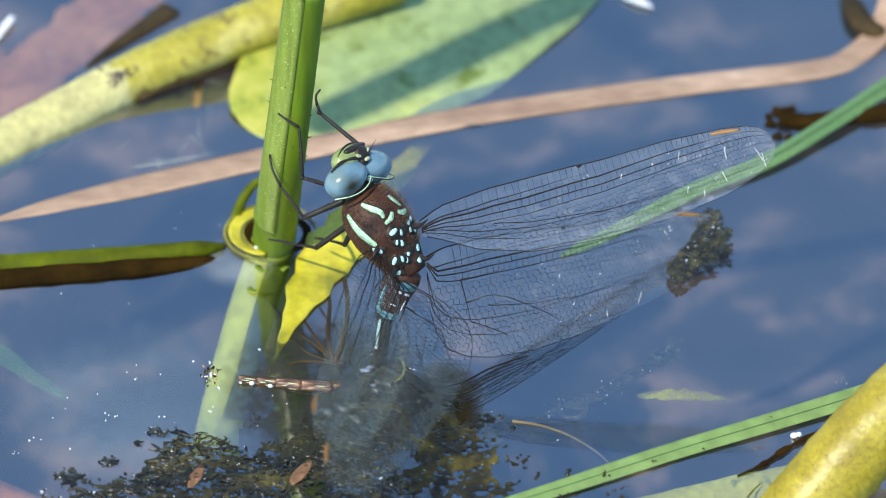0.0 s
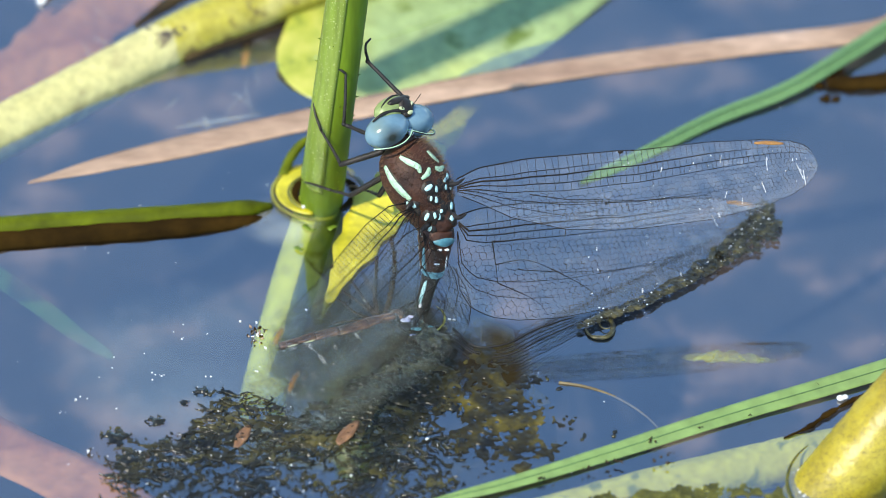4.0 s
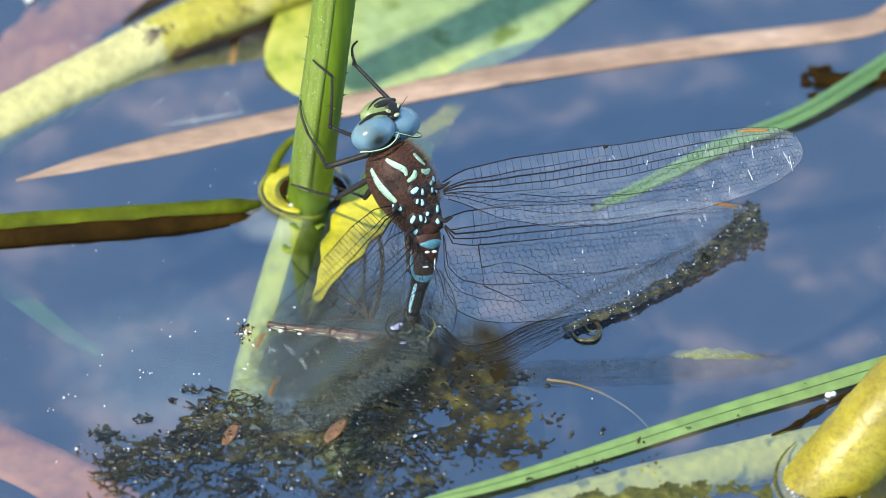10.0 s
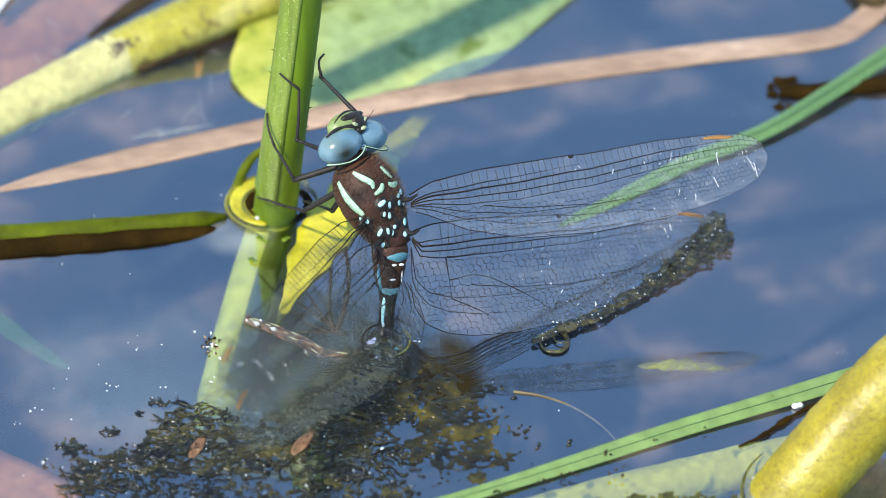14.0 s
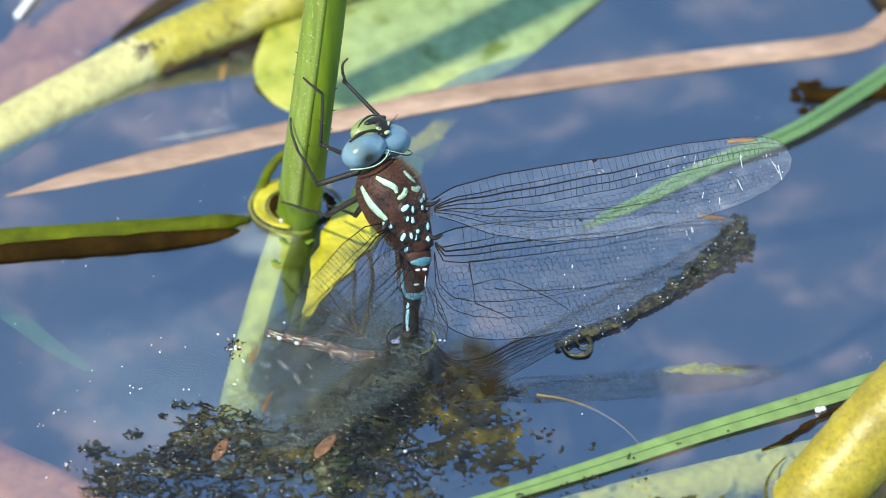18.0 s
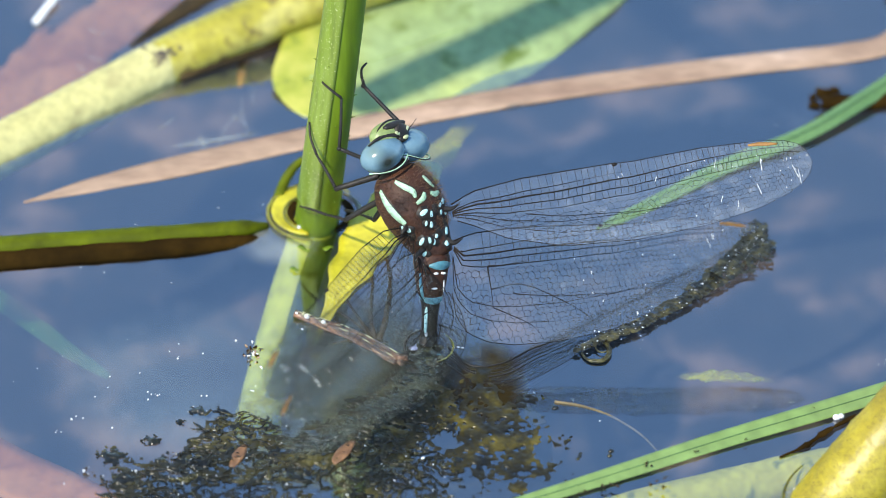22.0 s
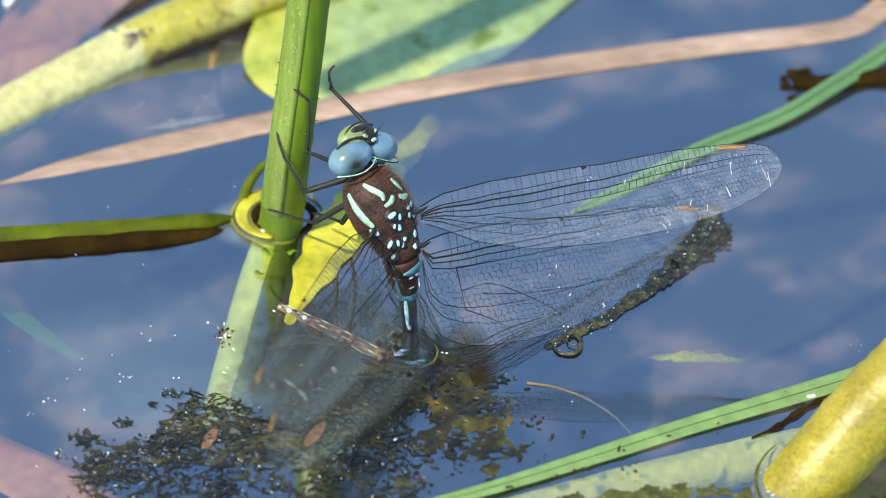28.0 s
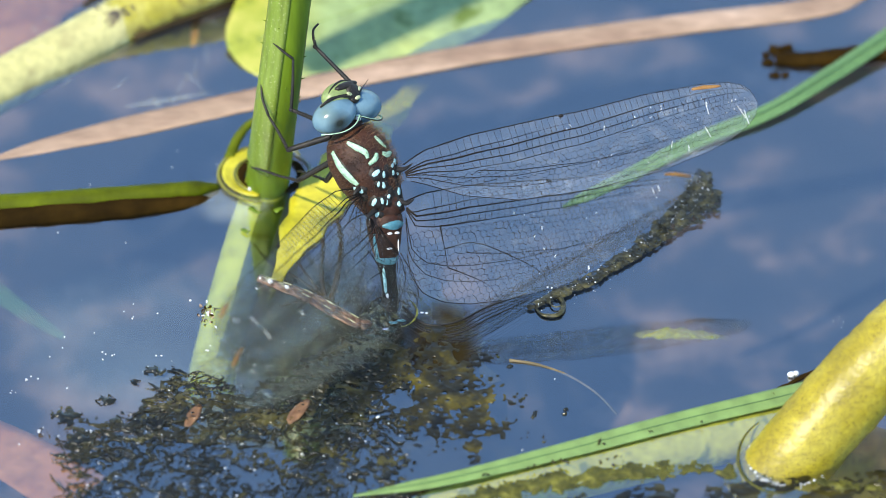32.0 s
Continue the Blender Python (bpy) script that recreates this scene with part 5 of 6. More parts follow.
    brow = spline([Vector(q) for q in ((-4.3, 1.35, 0.35), (-3.5, 1.75, 0.95), (-2.3, 1.88, 1.45), (-1.1, 1.66, 1.88), (0.0, 1.3, 2.15), (1.0, 1.6, 1.9), (1.9, 1.8, 1.5))], 30)
    fly_part("brow_line", tube(brow, lambda s: 0.2 * (0.6 + 0.6 * math.sin(math.pi * s)), 8, 0.8), BLACK, hd, "black seam between face and eyes")
    mouth = spline([Vector(q) for q in ((-3.2, 1.9, 0.7), (-2.6, 2.7, 0.95), (-1.4, 3.3, 1.0), (-0.2, 3.45, 0.9), (1.0, 3.2, 0.9))], 20)
    fly_part("mouth_line", tube(mouth, lambda s: 0.13 * (0.6 + 0.6 * math.sin(math.pi * s)), 7, 0.7), BLACK, hd, "dark seam along the lip")
    fly_part("brow_mark", ball((0.1, 1.75, 1.75), (1.15, 1.2, 0.6), None, 7, 12), BLACK, hd, "black T mark on the brow")
    fly_part("brow_mark", ball((-0.3, 2.75, 1.45), (1.9, 0.5, 0.6), None, 7, 12), BLACK, hd, "black T mark on the brow")
    fly_part("vertex", ball((0, 1.0, 1.9), (0.8, 0.5, 0.4), None, 7, 10), BLACK, hd, "black crown between the eyes")
    for x, y, z in ((0.85, 1.9, 2.05), (-0.75, 1.75, 2.05), (0.1, 1.05, 2.3)):
        fly_part("brow_spot", ball((x, y, z + 0.05), (0.5, 0.24, 0.16), Matrix.Rotation(0.6 * x, 3, "Z"), 6, 9), FACE_PALE, hd, "small pale spot between the eyes")
    for side in (1, -1):
        fly_part("antenna", tube([Vector((side * 0.8, 1.6, 2.0)), Vector((side * 1.1, 2.1, 2.8)), Vector((side * 1.5, 2.7, 3.5))], 0.045, 5), BLACK, hd)
    fly_part("neck", tube([Vector((0.3, 4.6, 0.2)), Vector((1.0, 6.4, 0.5))], 1.4, 14), BROWN, FLY)
    return th, hd


THORAX, HEAD = build_body()

ROOTS = {"fore": Vector((3.4, -1.6, 2.6)), "hind": Vector((1.7, -5.4, 2.4))}
LEAD = (0.1, 0.9, -0.45)

# -- wings: x along the span, y to the leading edge
FORE, HIND = 42.6, 41.0


def lead_edge(x, L, hind):
    s = x / L
    return ease(s, (0, 0.06, 0.2, 0.45, 0.5, 0.7, 0.86, 0.93, 0.97, 0.99, 1), (0.5, 1.7, 2.3, 2.2, 2.0, 2.2, 1.8, 1.3, 0.5, -0.6, -2.2) if not hind else (0.4, 1.2, 1.7, 1.6, 1.4, 1.8, 1.3, 0.7, -0.2, -1.3, -2.8))


def trail_edge(x, L, hind):
    s = x / L
    if hind:
        return ease(s, (0, 0.006, 0.016, 0.035, 0.075, 0.14, 0.22, 0.35, 0.5, 0.7, 0.85, 0.93, 0.97, 0.99, 1), (-2.4, -4.6, -7.2, -9.2, -11.2, -12.4, -12.9, -12.8, -11.8, -9.6, -7.6, -6.2, -5.1, -4.2, -2.8))
    return ease(s, (0, 0.05, 0.15, 0.3, 0.5, 0.7, 0.85, 0.93, 0.97, 0.99, 1), (-1.5, -2.6, -5.2, -7.4, -8.2, -7.9, -6.8, -5.6, -4.5, -3.6, -2.2))


def wing_skin(L, hind):
    n, m = 60, 8
    verts, faces = [], []
    for i in range(n + 1):
        x = L * (1 - (1 - i / n) ** 1.5)
        a, b = lead_edge(x, L, hind), trail_edge(x, L, hind)
        for k in range(m + 1):
            verts.append(Vector((x, a + (b - a) * k / m, 0.12 * math.sin(k * 2.0) * min(1, i / 6))))
    for i in range(n):
        for k in range(m):
            faces.append((i * (m + 1) + k, (i + 1) * (m + 1) + k, (i + 1) * (m + 1) + k + 1, i * (m + 1) + k + 1))
    return verts, faces


def prism(a, b, r):
    """A three-sided thread between two places in the wing."""
    d = (b - a).normalized()
    s = Vector((-d.y, d.x, 0))
    c = [s * r - Vector((0, 0, r * 0.6)), s * -r - Vector((0, 0, r * 0.6)), Vector((0, 0, r))]
    return [a + q for q in c] + [b + q for q in c], [(0, 1, 4, 3), (1, 2, 5, 4), (2, 0, 3, 5)]


def wing_veins(L, hind, seed, fat=1.0):
    """The long veins with their rungs, and the net of cells behind them."""
    rnd = random.Random(seed)
    bold, fine = [], []
    def line(f, x0, x1, n=40):
        xs = [x0 + (x1 - x0) * (1 - (1 - i / n) ** 1.4) for i in range(n + 1)]
        return [Vector((x, f(x), 0.05)) for x in xs]
    lead = lambda x: lead_edge(x, L, hind)
    trail = lambda x: trail_edge(x, L, hind)
    def vein(at0, at1, power=0.6):
        # a long vein from the root that settles at a share of the chord
        return lambda x: (lead(x) + (trail(x) - lead(x)) * (at0 + (at1 - at0) * min(1, x / L) ** power))
    k = 0.65 if hind else 1.0
    a = 1.0 if not hind else 0.55
    curves = [lead, vein(0.56 * a, 0.10, 0.34), vein(0.64 * a, 0.15 * k + 0.05, 0.40), vein(0.74 * a, 0.22 * k + 0.07, 0.45)]
    ends = (1.0, 0.985, 0.97, 0.9)
    for c, e, r in zip(curves, ends, (0.052, 0.074, 0.052, 0.044)):
        bold.append((line(c, 0, L * e), r))
    bold.append((line(vein(0.50 * a, 0.03, 0.30), 0, L * 0.48), 0.05))
    bold.append((line(trail, L * 0.012, L, 70), 0.035))
    for j in range(len(curves) - 1):
        x = L * 0.09
        while x < L * (0.985 if j == 0 else 0.96):
            gap = rnd.uniform(0.85, 1.2) * (1 - 0.5 * x / L)
            a, b = Vector((x, curves[j](x), 0.05)), Vector((x + rnd.uniform(-0.1, 0.25), curves[j + 1](x), 0.05))
            fine.append((a, b, 0.028 if j == 0 else 0.024))
            x += gap
    # branches behind, fanning to the trailing edge
    for f0, f1, x0, x1 in ((0.7, 0.62, 0.0, 0.75), (0.8, 0.85, 0.0, 0.45), (0.5, 0.75, 0.2, 0.7)):
        bold.append((line(vein(f0, f1, 0.8), L * x0, L * x1), 0.033))
    if hind:
        p = (Vector((L * 0.11, trail(L * 0.11) * 0.25, 0.05)), Vector((L * 0.13, trail(L * 0.13) * 0.48, 0.05)), Vector((L * 0.145, trail(L * 0.145) * 0.66, 0.05)))
        bold.append((spline(p, 9), 0.06))
        bold.append((spline((p[0], Vector((L * 0.16, -2.9, 0.05)), Vector((L * 0.24, -2.5, 0.05))), 9), 0.05))
        bold.append((spline((p[1], Vector((L * 0.22, -5.4, 0.05)), Vector((L * 0.32, -7.0, 0.05)), Vector((L * 0.42, -9.2, 0.05)), Vector((L * 0.47, -11.0, 0.05))), 18), 0.05))
        bold.append((spline((p[2], Vector((L * 0.19, -9.0, 0.05)), Vector((L * 0.27, -10.6, 0.05)), Vector((L * 0.31, -12.3, 0.05))), 12), 0.045))
    # honeycomb of small cells, larger near the root
    size = 0.40
    dx, dy = size * math.sqrt(3), size * 1.5
    def knot(i, j, which):
        rr = random.Random((i * 7919 + j * 104729 + which * 31 + seed) & 0xFFFFFF)
        x = (i + 0.5 * (j % 2)) * dx
        y = -j * dy + (size * 0.5 if which else -size * 0.5)
        x, y = x + rr.uniform(-0.14, 0.14), y + rr.uniform(-0.12, 0.12)
        s = max(0.0, x / L)
        return Vector((L * (1.38 * s - 0.38 * s * s), y * (1.4 - 0.55 * s) + 1.0, 0.05))
    def inside(p):
        if not (0.3 < p.x < L * 0.995):
            return False
        return trail(p.x) + 0.05 < p.y < curves[3](p.x) - 0.1
    for j in range(-2, 38):
        for i in range(-2, int(L / dx) + 2):
            a = knot(i, j, 1)
            b = knot(i, j, 0)
            pairs = [(a, b)]
            left = i if j % 2 else i - 1
            pairs.append((b, knot(left, j + 1, 1)))
            pairs.append((b, knot(left + 1, j + 1, 1)))
            for p, q in pairs:
                if inside(p) and inside(q):
                    fine.append((p, q, 0.021 * (1.15 - 0.5 * p.x / L)))
    pieces = [prism(p, q, r * (fat + 0.2)) for p, q, r in fine if (p - q).length > 1e-4]
    thick = [tube(pts, lambda s, r=r: r * fat * (1.75 - 1.3 * s ** 0.6), 5) for pts, r in bold]
    return join(*pieces), thick


def wing(name, L, hind, seed, mirror, label):
    flip = -1 if mirror else 1
    lean = 0.36 if hind else 0.1
    fl = lambda pc: ([Vector((v[0] + lean * min(0.0, v[1]), v[1], v[2] * flip)) for v in pc[0]], pc[1])
    w = fly_part(name, fl(wing_skin(L, hind)), MEMBRANE_WET if mirror else MEMBRANE, FLY, label)
    net, long_veins = wing_veins(L, hind, seed, 0.85 if mirror else 0.95)
    tagged(fly_part("cell_net", fl(net), VEIN, w, "fine dark net of wing cells"), kind="stuff")
    for v in long_veins:
        fly_part("vein", fl(v), VEIN, w)
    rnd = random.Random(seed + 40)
    # white slivers paint the glints on the wing's skin
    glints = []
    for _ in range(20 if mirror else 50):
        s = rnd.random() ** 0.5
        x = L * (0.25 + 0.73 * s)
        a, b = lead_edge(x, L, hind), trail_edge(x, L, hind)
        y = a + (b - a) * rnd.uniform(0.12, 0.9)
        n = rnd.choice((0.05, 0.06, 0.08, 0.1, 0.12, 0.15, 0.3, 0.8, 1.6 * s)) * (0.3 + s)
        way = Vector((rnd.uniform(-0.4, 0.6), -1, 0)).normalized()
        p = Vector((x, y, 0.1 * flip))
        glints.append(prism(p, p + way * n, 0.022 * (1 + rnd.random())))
    tagged(fly_part("wing_glints", fl(join(*glints)), WHITE, w, "small white streaks painted as glints on the wing"), kind="stuff")
    knot = Vector((L * 0.46, lead_edge(L * 0.46, L, hind) - 0.15, 0.06 * flip))
    fly_part("nodus", fl(ball(knot, (0.34, 0.24, 0.16), None, 6, 9)), VEIN, w, "dark notch in the wing's leading edge")
    x0, x1 = L * 0.83, L * 0.91
    st = [Vector((x0 + (x1 - x0) * i / 8, lead_edge(x0 + (x1 - x0) * i / 8, L, hind) - 0.45, 0.1)) for i in range(9)]
    v, f = ribbon(st, lambda s: 0.24 * math.sin(0.5 + 2.2 * s), Vector((0, 0, 1)), 0.2, 2)
    fly_part("wing_spot", fl((v, f)), STIGMA, w, "amber spot at the wing's leading edge")
    return w


WING_FR = wing("fore_wing", FORE, False, 1, False, "clear net-veined fore wing held over the water")
WING_HR = wing("hind_wing", HIND * 1.05, True, 2, False, "clear net-veined hind wing, its edge wet")
WING_FL = wing("fore_wing", FORE, False, 3, True, "clear silted fore wing drooping to the water")
WING_HL = wing("hind_wing", HIND, True, 4, True, "clear silted hind wing drooping to the water")


def wing_pose(root, span, lead):
    x = seen_vec(*span).normalized()
    y = seen_vec(*lead)
    y = (y - x * y.dot(x)).normalized()
    m = Matrix((x, y, x.cross(y))).transposed().to_4x4()
    m.translation = root
    return m


def right_span(du, dv, reach):
    """The span's direction from where the wing's amber spot lies, as seen from its root."""
    r, u = du * STEP / MM, -dv * STEP / MM
    return Vector((r, u, -math.sqrt(max(4.0, reach * reach - r * r - u * u)))).normalized()


def hind_span(t, du, dv):
    """The hind wing's span: its tip rides on the water but while the wing beats."""
    rest = right_span(468, -27, 0.87 * HIND) * (0.87 * HIND)
    if 1.05 < t < 2.3:
        return right_span(du, dv + 15, 0.87 * HIND)
    r, u = du * STEP / MM, -(dv + 15) * STEP / MM
    return Vector((r, u, rest.z - 1.19 * (u - rest.y))).normalized()


def wet_fringe(first, last, label):
    """Wet algae crumbs that cling to the hind wing where it lies on the water."""
    rnd = random.Random(21)
    t0 = 19.0
    m = fly_at(t0)
    du, dv = (float(x) for x in blend(HIND_SEEN, t0))
    place = wing_pose(m @ (ROOTS["hind"] * MM), hind_span(t0, du, dv), LEAD)
    inv = place.inverted()
    line = ((1000, 616), (1060, 592), (1120, 566), (1185, 528), (1240, 490), (1290, 452), (1314, 424), (1316, 404))
    wide = (6, 9, 11, 13, 18, 26, 33, 22)
    line, wide = line[first:last], wide[first:last]
    def fringe_field(u, v):
        best = -9.0
        for (a, b), wa, wb in zip(zip(line, line[1:]), wide, wide[1:]):
            dx, dy = b[0] - a[0], b[1] - a[1]
            f = max(0.0, min(1.0, ((u - a[0]) * dx + (v - a[1]) * dy) / (dx * dx + dy * dy)))
            best = max(best, 1 - math.hypot(u - a[0] - f * dx, v - a[1] - f * dy) / (wa + (wb - wa) * f))
        return 0.75 * best + 0.40 * noise.noise(Vector((u * 0.035, v * 0.045, 21.0))) + 0.2 * noise.noise(Vector((u * 0.15, v * 0.2, 22.0))) - 1.0 * holes(u, v, 0.075, 0.1, 23.0, 0.30)
    verts, faces = lace((970, 370, 1360, 650), fringe_field, 1.35, 0.06, 0.5, 0.12)
    caught = thing("caught_weed", label, "algae", place, "scraps caught on the hind wing")
    tagged(part("scrap_fringe", mesh_of("scrap_fringe", [inv @ p for p in verts], faces, FRINGE_THIN), caught), kind="stuff")
    # white balls paint the sparkle of the wet scraps
    glints = []
    for _ in range(9 * len(line)):
        k = rnd.randrange(len(line) - 1)
        a, b, f = line[k], line[k + 1], rnd.random()
        p = on_chart(a[0] + (b[0] - a[0]) * f + rnd.gauss(0, 6), a[1] + (b[1] - a[1]) * f + rnd.gauss(-4, 10), 0.85)
        r = rnd.choice((0.03, 0.04, 0.05, 0.09))
        glints.append(ball(inv @ p, (r * rnd.uniform(0.8, 1.6) * MM, r * MM, 0.04 * MM), None, 4, 6))
    v, f = join(*glints)
    tagged(part("scrap_glints", mesh_of("scrap_glints", v, f, WHITE), caught, "small white balls painted as glints on the scraps"), kind="stuff")
    return caught


# -- abdomen: ten segments strung along a curve that dips into the water and bends to the stem
SEG_LEN = (2.2, 3.6, 4.6, 4.2, 4.0, 3.8, 3.6, 3.0, 2.4, 2.2)
SEG_RAD = (2.15, 2.1, 1.28, 1.05, 1.1, 1.0, 0.94, 0.82, 0.70, 0.5)


def build_abdomen():
    segs = []
    for i, (ln, r) in enumerate(zip(SEG_LEN, SEG_RAD)):
        nxt = SEG_RAD[min(i + 1, 9)]
        path = [Vector((0, -ln * k / 8, 0)) for k in range(9)]
        prof = lambda s, r=r, nxt=nxt, i=i: (r + (nxt - r) * s) * ((0.93 + 0.09 * math.sin(math.pi * s)) if i < 4 else (0.985 + 0.02 * math.sin(math.pi * s))) * (1.0 if i != 2 else 1 - 0.22 * math.sin(math.pi * s))
        sg = fly_part("abdomen_segment", tube(path, prof, 18), BROWN if i < 2 else BLACK if i < 4 else SEAL, FLY)
        if i in (1, 3):
            y0 = -ln + 0.5
            ring = [Vector((math.sin(a) * prof(0.88) * 1.04, y0 - 0.25 * math.cos(a), math.cos(a) * prof(0.88) * 1.04)) for a in np.linspace(-1.7, 1.7, 17)]
            fly_part("blue_band", band(ring, 0.48 if i == 1 else 0.42), SKY_MARK, sg)
        if i == 0:
            ring = [Vector((math.sin(a) * prof(0.5) * 1.04, -ln * 0.55, math.cos(a) * prof(0.5) * 1.04)) for a in np.linspace(-0.5, 1.0, 13)]
            fly_part("blue_saddle", band(ring, 0.55), SKY_MARK, sg)
            for x in (-0.15, 0.75):
                fly_part("pale_mark", ball((x, -ln * 0.98, prof(0.9) * 0.98), (0.34, 0.17, 0.14), None, 5, 8), WHITE, sg)
        if i == 1:
            fly_part("pale_mark", ball((-0.2, -ln * 0.5, prof(0.5) * 0.99), (0.4, 0.13, 0.1), None, 5, 8), WHITE, sg)
            fly_part("pale_line", ball((1.0, -ln * 0.42, prof(0.5) * 0.88), (0.1, 0.85, 0.12), None, 6, 8), WHITE, sg)
            side = [Vector((-prof(k / 8) * 0.9, -ln * k / 8, prof(k / 8) * 0.5)) for k in range(9)]
            fly_part("pale_flank", tube(side, lambda s: 0.16 * (0.5 + math.sin(math.pi * s)), 7), SKY_MARK, sg)
        if i == 2:
            fly_part("pale_side", ball((-0.72, -ln * 0.46, 0.6), (0.2, 2.1, 0.34), None, 8, 8), SPOT_PALE, sg)
            fly_part("pale_mark", ball((-0.75, -ln * 0.85, 1.0), (0.2, 0.3, 0.14), None, 5, 8), WHITE, sg)
        if i > 7:
            for x, y, k in (((0.35, 0.3, 0.24),) if i == 8 else ((0.4, 0.25, 0.26), (0.6, 0.85, 0.13))):
                fly_part("clinging_bubble", ball((x * prof(y), -ln * y, prof(y) * 1.02), (k * 1.1, k * 1.3, k), None, 6, 9), WHITE, sg, "bright bubble clinging to the abdomen")
        if i > 3:
            for x, y in ((-0.55, 0.35), (-0.1, 0.6), (0.3, 0.3)):
                fly_part("pale_line", ball((x * prof(y), -ln * y, prof(y) * 0.9), (0.07, 0.7, 0.08), None, 5, 8), FACE_PALE, sg)
        segs.append(sg)
    return segs


def band(ring, w):
    verts, faces = [], []
    n = len(ring)
    for i, p in enumerate(ring):
        o = Vector((p.x, 0, p.z)).normalized()
        k = w * math.sin(0.25 + 2.64 * i / (n - 1))
        for dy, dr in ((-k, -0.12), (-k * 0.7, 0.03), (k * 0.7, 0.03), (k, -0.12)):
            verts.append(p + o * dr + Vector((0, dy, 0)))
    for i in range(n - 1):
        for c in range(3):
            faces.append((i * 4 + c, i * 4 + c + 1, i * 4 + c + 5, i * 4 + c + 4))
    return verts, faces


SEGMENTS = build_abdomen()
CURVES = (
    (0, ((752, 452, None), (729, 540, 3.5), (727, 612, -1), (716, 645, -3.1), (640, 651, -0.45), (560, 642, -0.1), (478, 632, 0.3))),
    (1, ((752, 452, None), (731.4, 536, 3.62), (724.6, 603.2, -1), (714.8, 632.6, -3.5), (652, 640, -0.45), (570, 634, -0.1), (488, 624, 0.3))),
    (2.5, ((752, 452, None), (735, 530, 3.8), (721, 590, -1), (713, 614, -3.5), (690, 610, -0.45), (610, 622, -0.1), (494, 629, 0.5))),
    (5, ((752, 452, None), (733.57, 530, 3.94), (712.43, 594.29, -1), (705.14, 620.43, -3.3), (670, 600, -0.8), (585, 622, -0.5), (476, 654, -0.25))),
    (7, ((752, 452, None), (734.33, 530, 4.07), (710.33, 599.33, -1), (704, 626.33, -3), (641, 651, -0.45), (590, 642, -0.1), (494, 608, 0.3))),
    (9, ((752, 452, None), (737, 530, 4.2), (713, 606, -1), (708, 633, -3.1), (652, 641, -0.45), (575, 625, -0.1), (482, 602, 0.3))),
    (11, ((752, 452, None), (738, 530, 4.35), (722, 611, -1), (717, 638.5, -3.4), (653, 638, -0.45), (590, 629, -0.1), (484, 622, 0.3))),
    (13, ((752, 452, None), (739, 530, 4.5), (731, 616, -1), (726, 644, -1.8), (628, 657, -0.45), (580, 628, -0.1), (496, 591, 0.3))),
    (16, ((752, 452, None), (739, 530, 4.5), (733, 612, -1), (726, 636, -2.5), (668, 647, -0.45), (614, 615, -0.1), (506, 587, 0.3))),
    (18, ((752, 452, None), (739.5, 530, 4.5), (735, 610, -1), (729, 634, -2.8), (662, 648, -0.45), (600, 628, -0.1), (508, 603, 0.3))),
    (20, ((752, 452, None), (740, 530, 4.5), (737, 608, -1), (732, 632, -2.6), (667, 646, -0.45), (612, 619, -0.1), (507, 597, 0.3))),
    (22, ((752, 452, None), (740, 530, 4.5), (735.4, 612, -1), (727.2, 638, -2.1), (690, 643, -0.45), (612, 597, -0.1), (519, 560, 0.3))),
    (24, ((752, 452, None), (740, 530, 4.5), (733.8, 616, -1), (722.4, 644, -3), (685, 646, -0.45), (623, 611, -0.1), (523, 580, 0.3))),
    (25, ((752, 452, None), (740, 530, 4.5), (733, 618, -1), (720, 647, -2.7), (679, 657, -0.45), (619, 628, -0.1), (519, 596, 0.3))),
    (28, ((752, 452, None), (747, 545, 4.5), (757, 654, -1), (743, 678, -1.6), (711, 668, -0.45), (615, 617, -0.1), (515, 568, 0.3))),
    (29.5, ((752, 452, None), (745, 540, 4.5), (755, 640, -1), (741, 667, -1.7), (700, 660, -0.45), (612, 610, -0.1), (516, 560, 0.3))),
    (30, ((752, 452, None), (744.6, 539, 4.5), (754.4, 636.4, -1), (741.2, 663.6, -1.8), (692, 654, -0.45), (604, 596, -0.1), (518, 555, 0.3))),
    (32, ((752, 452, None), (743, 535, 4.5), (752, 622, -1), (742, 650, -1.6), (698, 651, -0.45), (605, 597, -0.1), (520, 563, 0.3))),
)


# -- legs: thigh, shin and foot of each, from the breast to the stem
LEGS = (
    ((648, 292, 14.5), (580, 264, 14.8), (584, 176, 16.4), (550, 148, 16.2), "front"),
    ((690, 224, 15.0), (622, 154, 14.2), (619, 141, 14.6), (628, 114, 15.0), "front"),
    ((652, 310, 14.0), (574, 334, 12.4), (540, 275, 12.4), (527, 217, 11.8), "middle"),
    ((658, 350, 13.0), (590, 388, 9.0), (556, 379, 6.2), (508, 364, 3.0), "hind"),
    ((666, 352, 12.5), (640, 388, 8.6), (614, 378, 5.6), (588, 371, 2.0), "hind"),
)


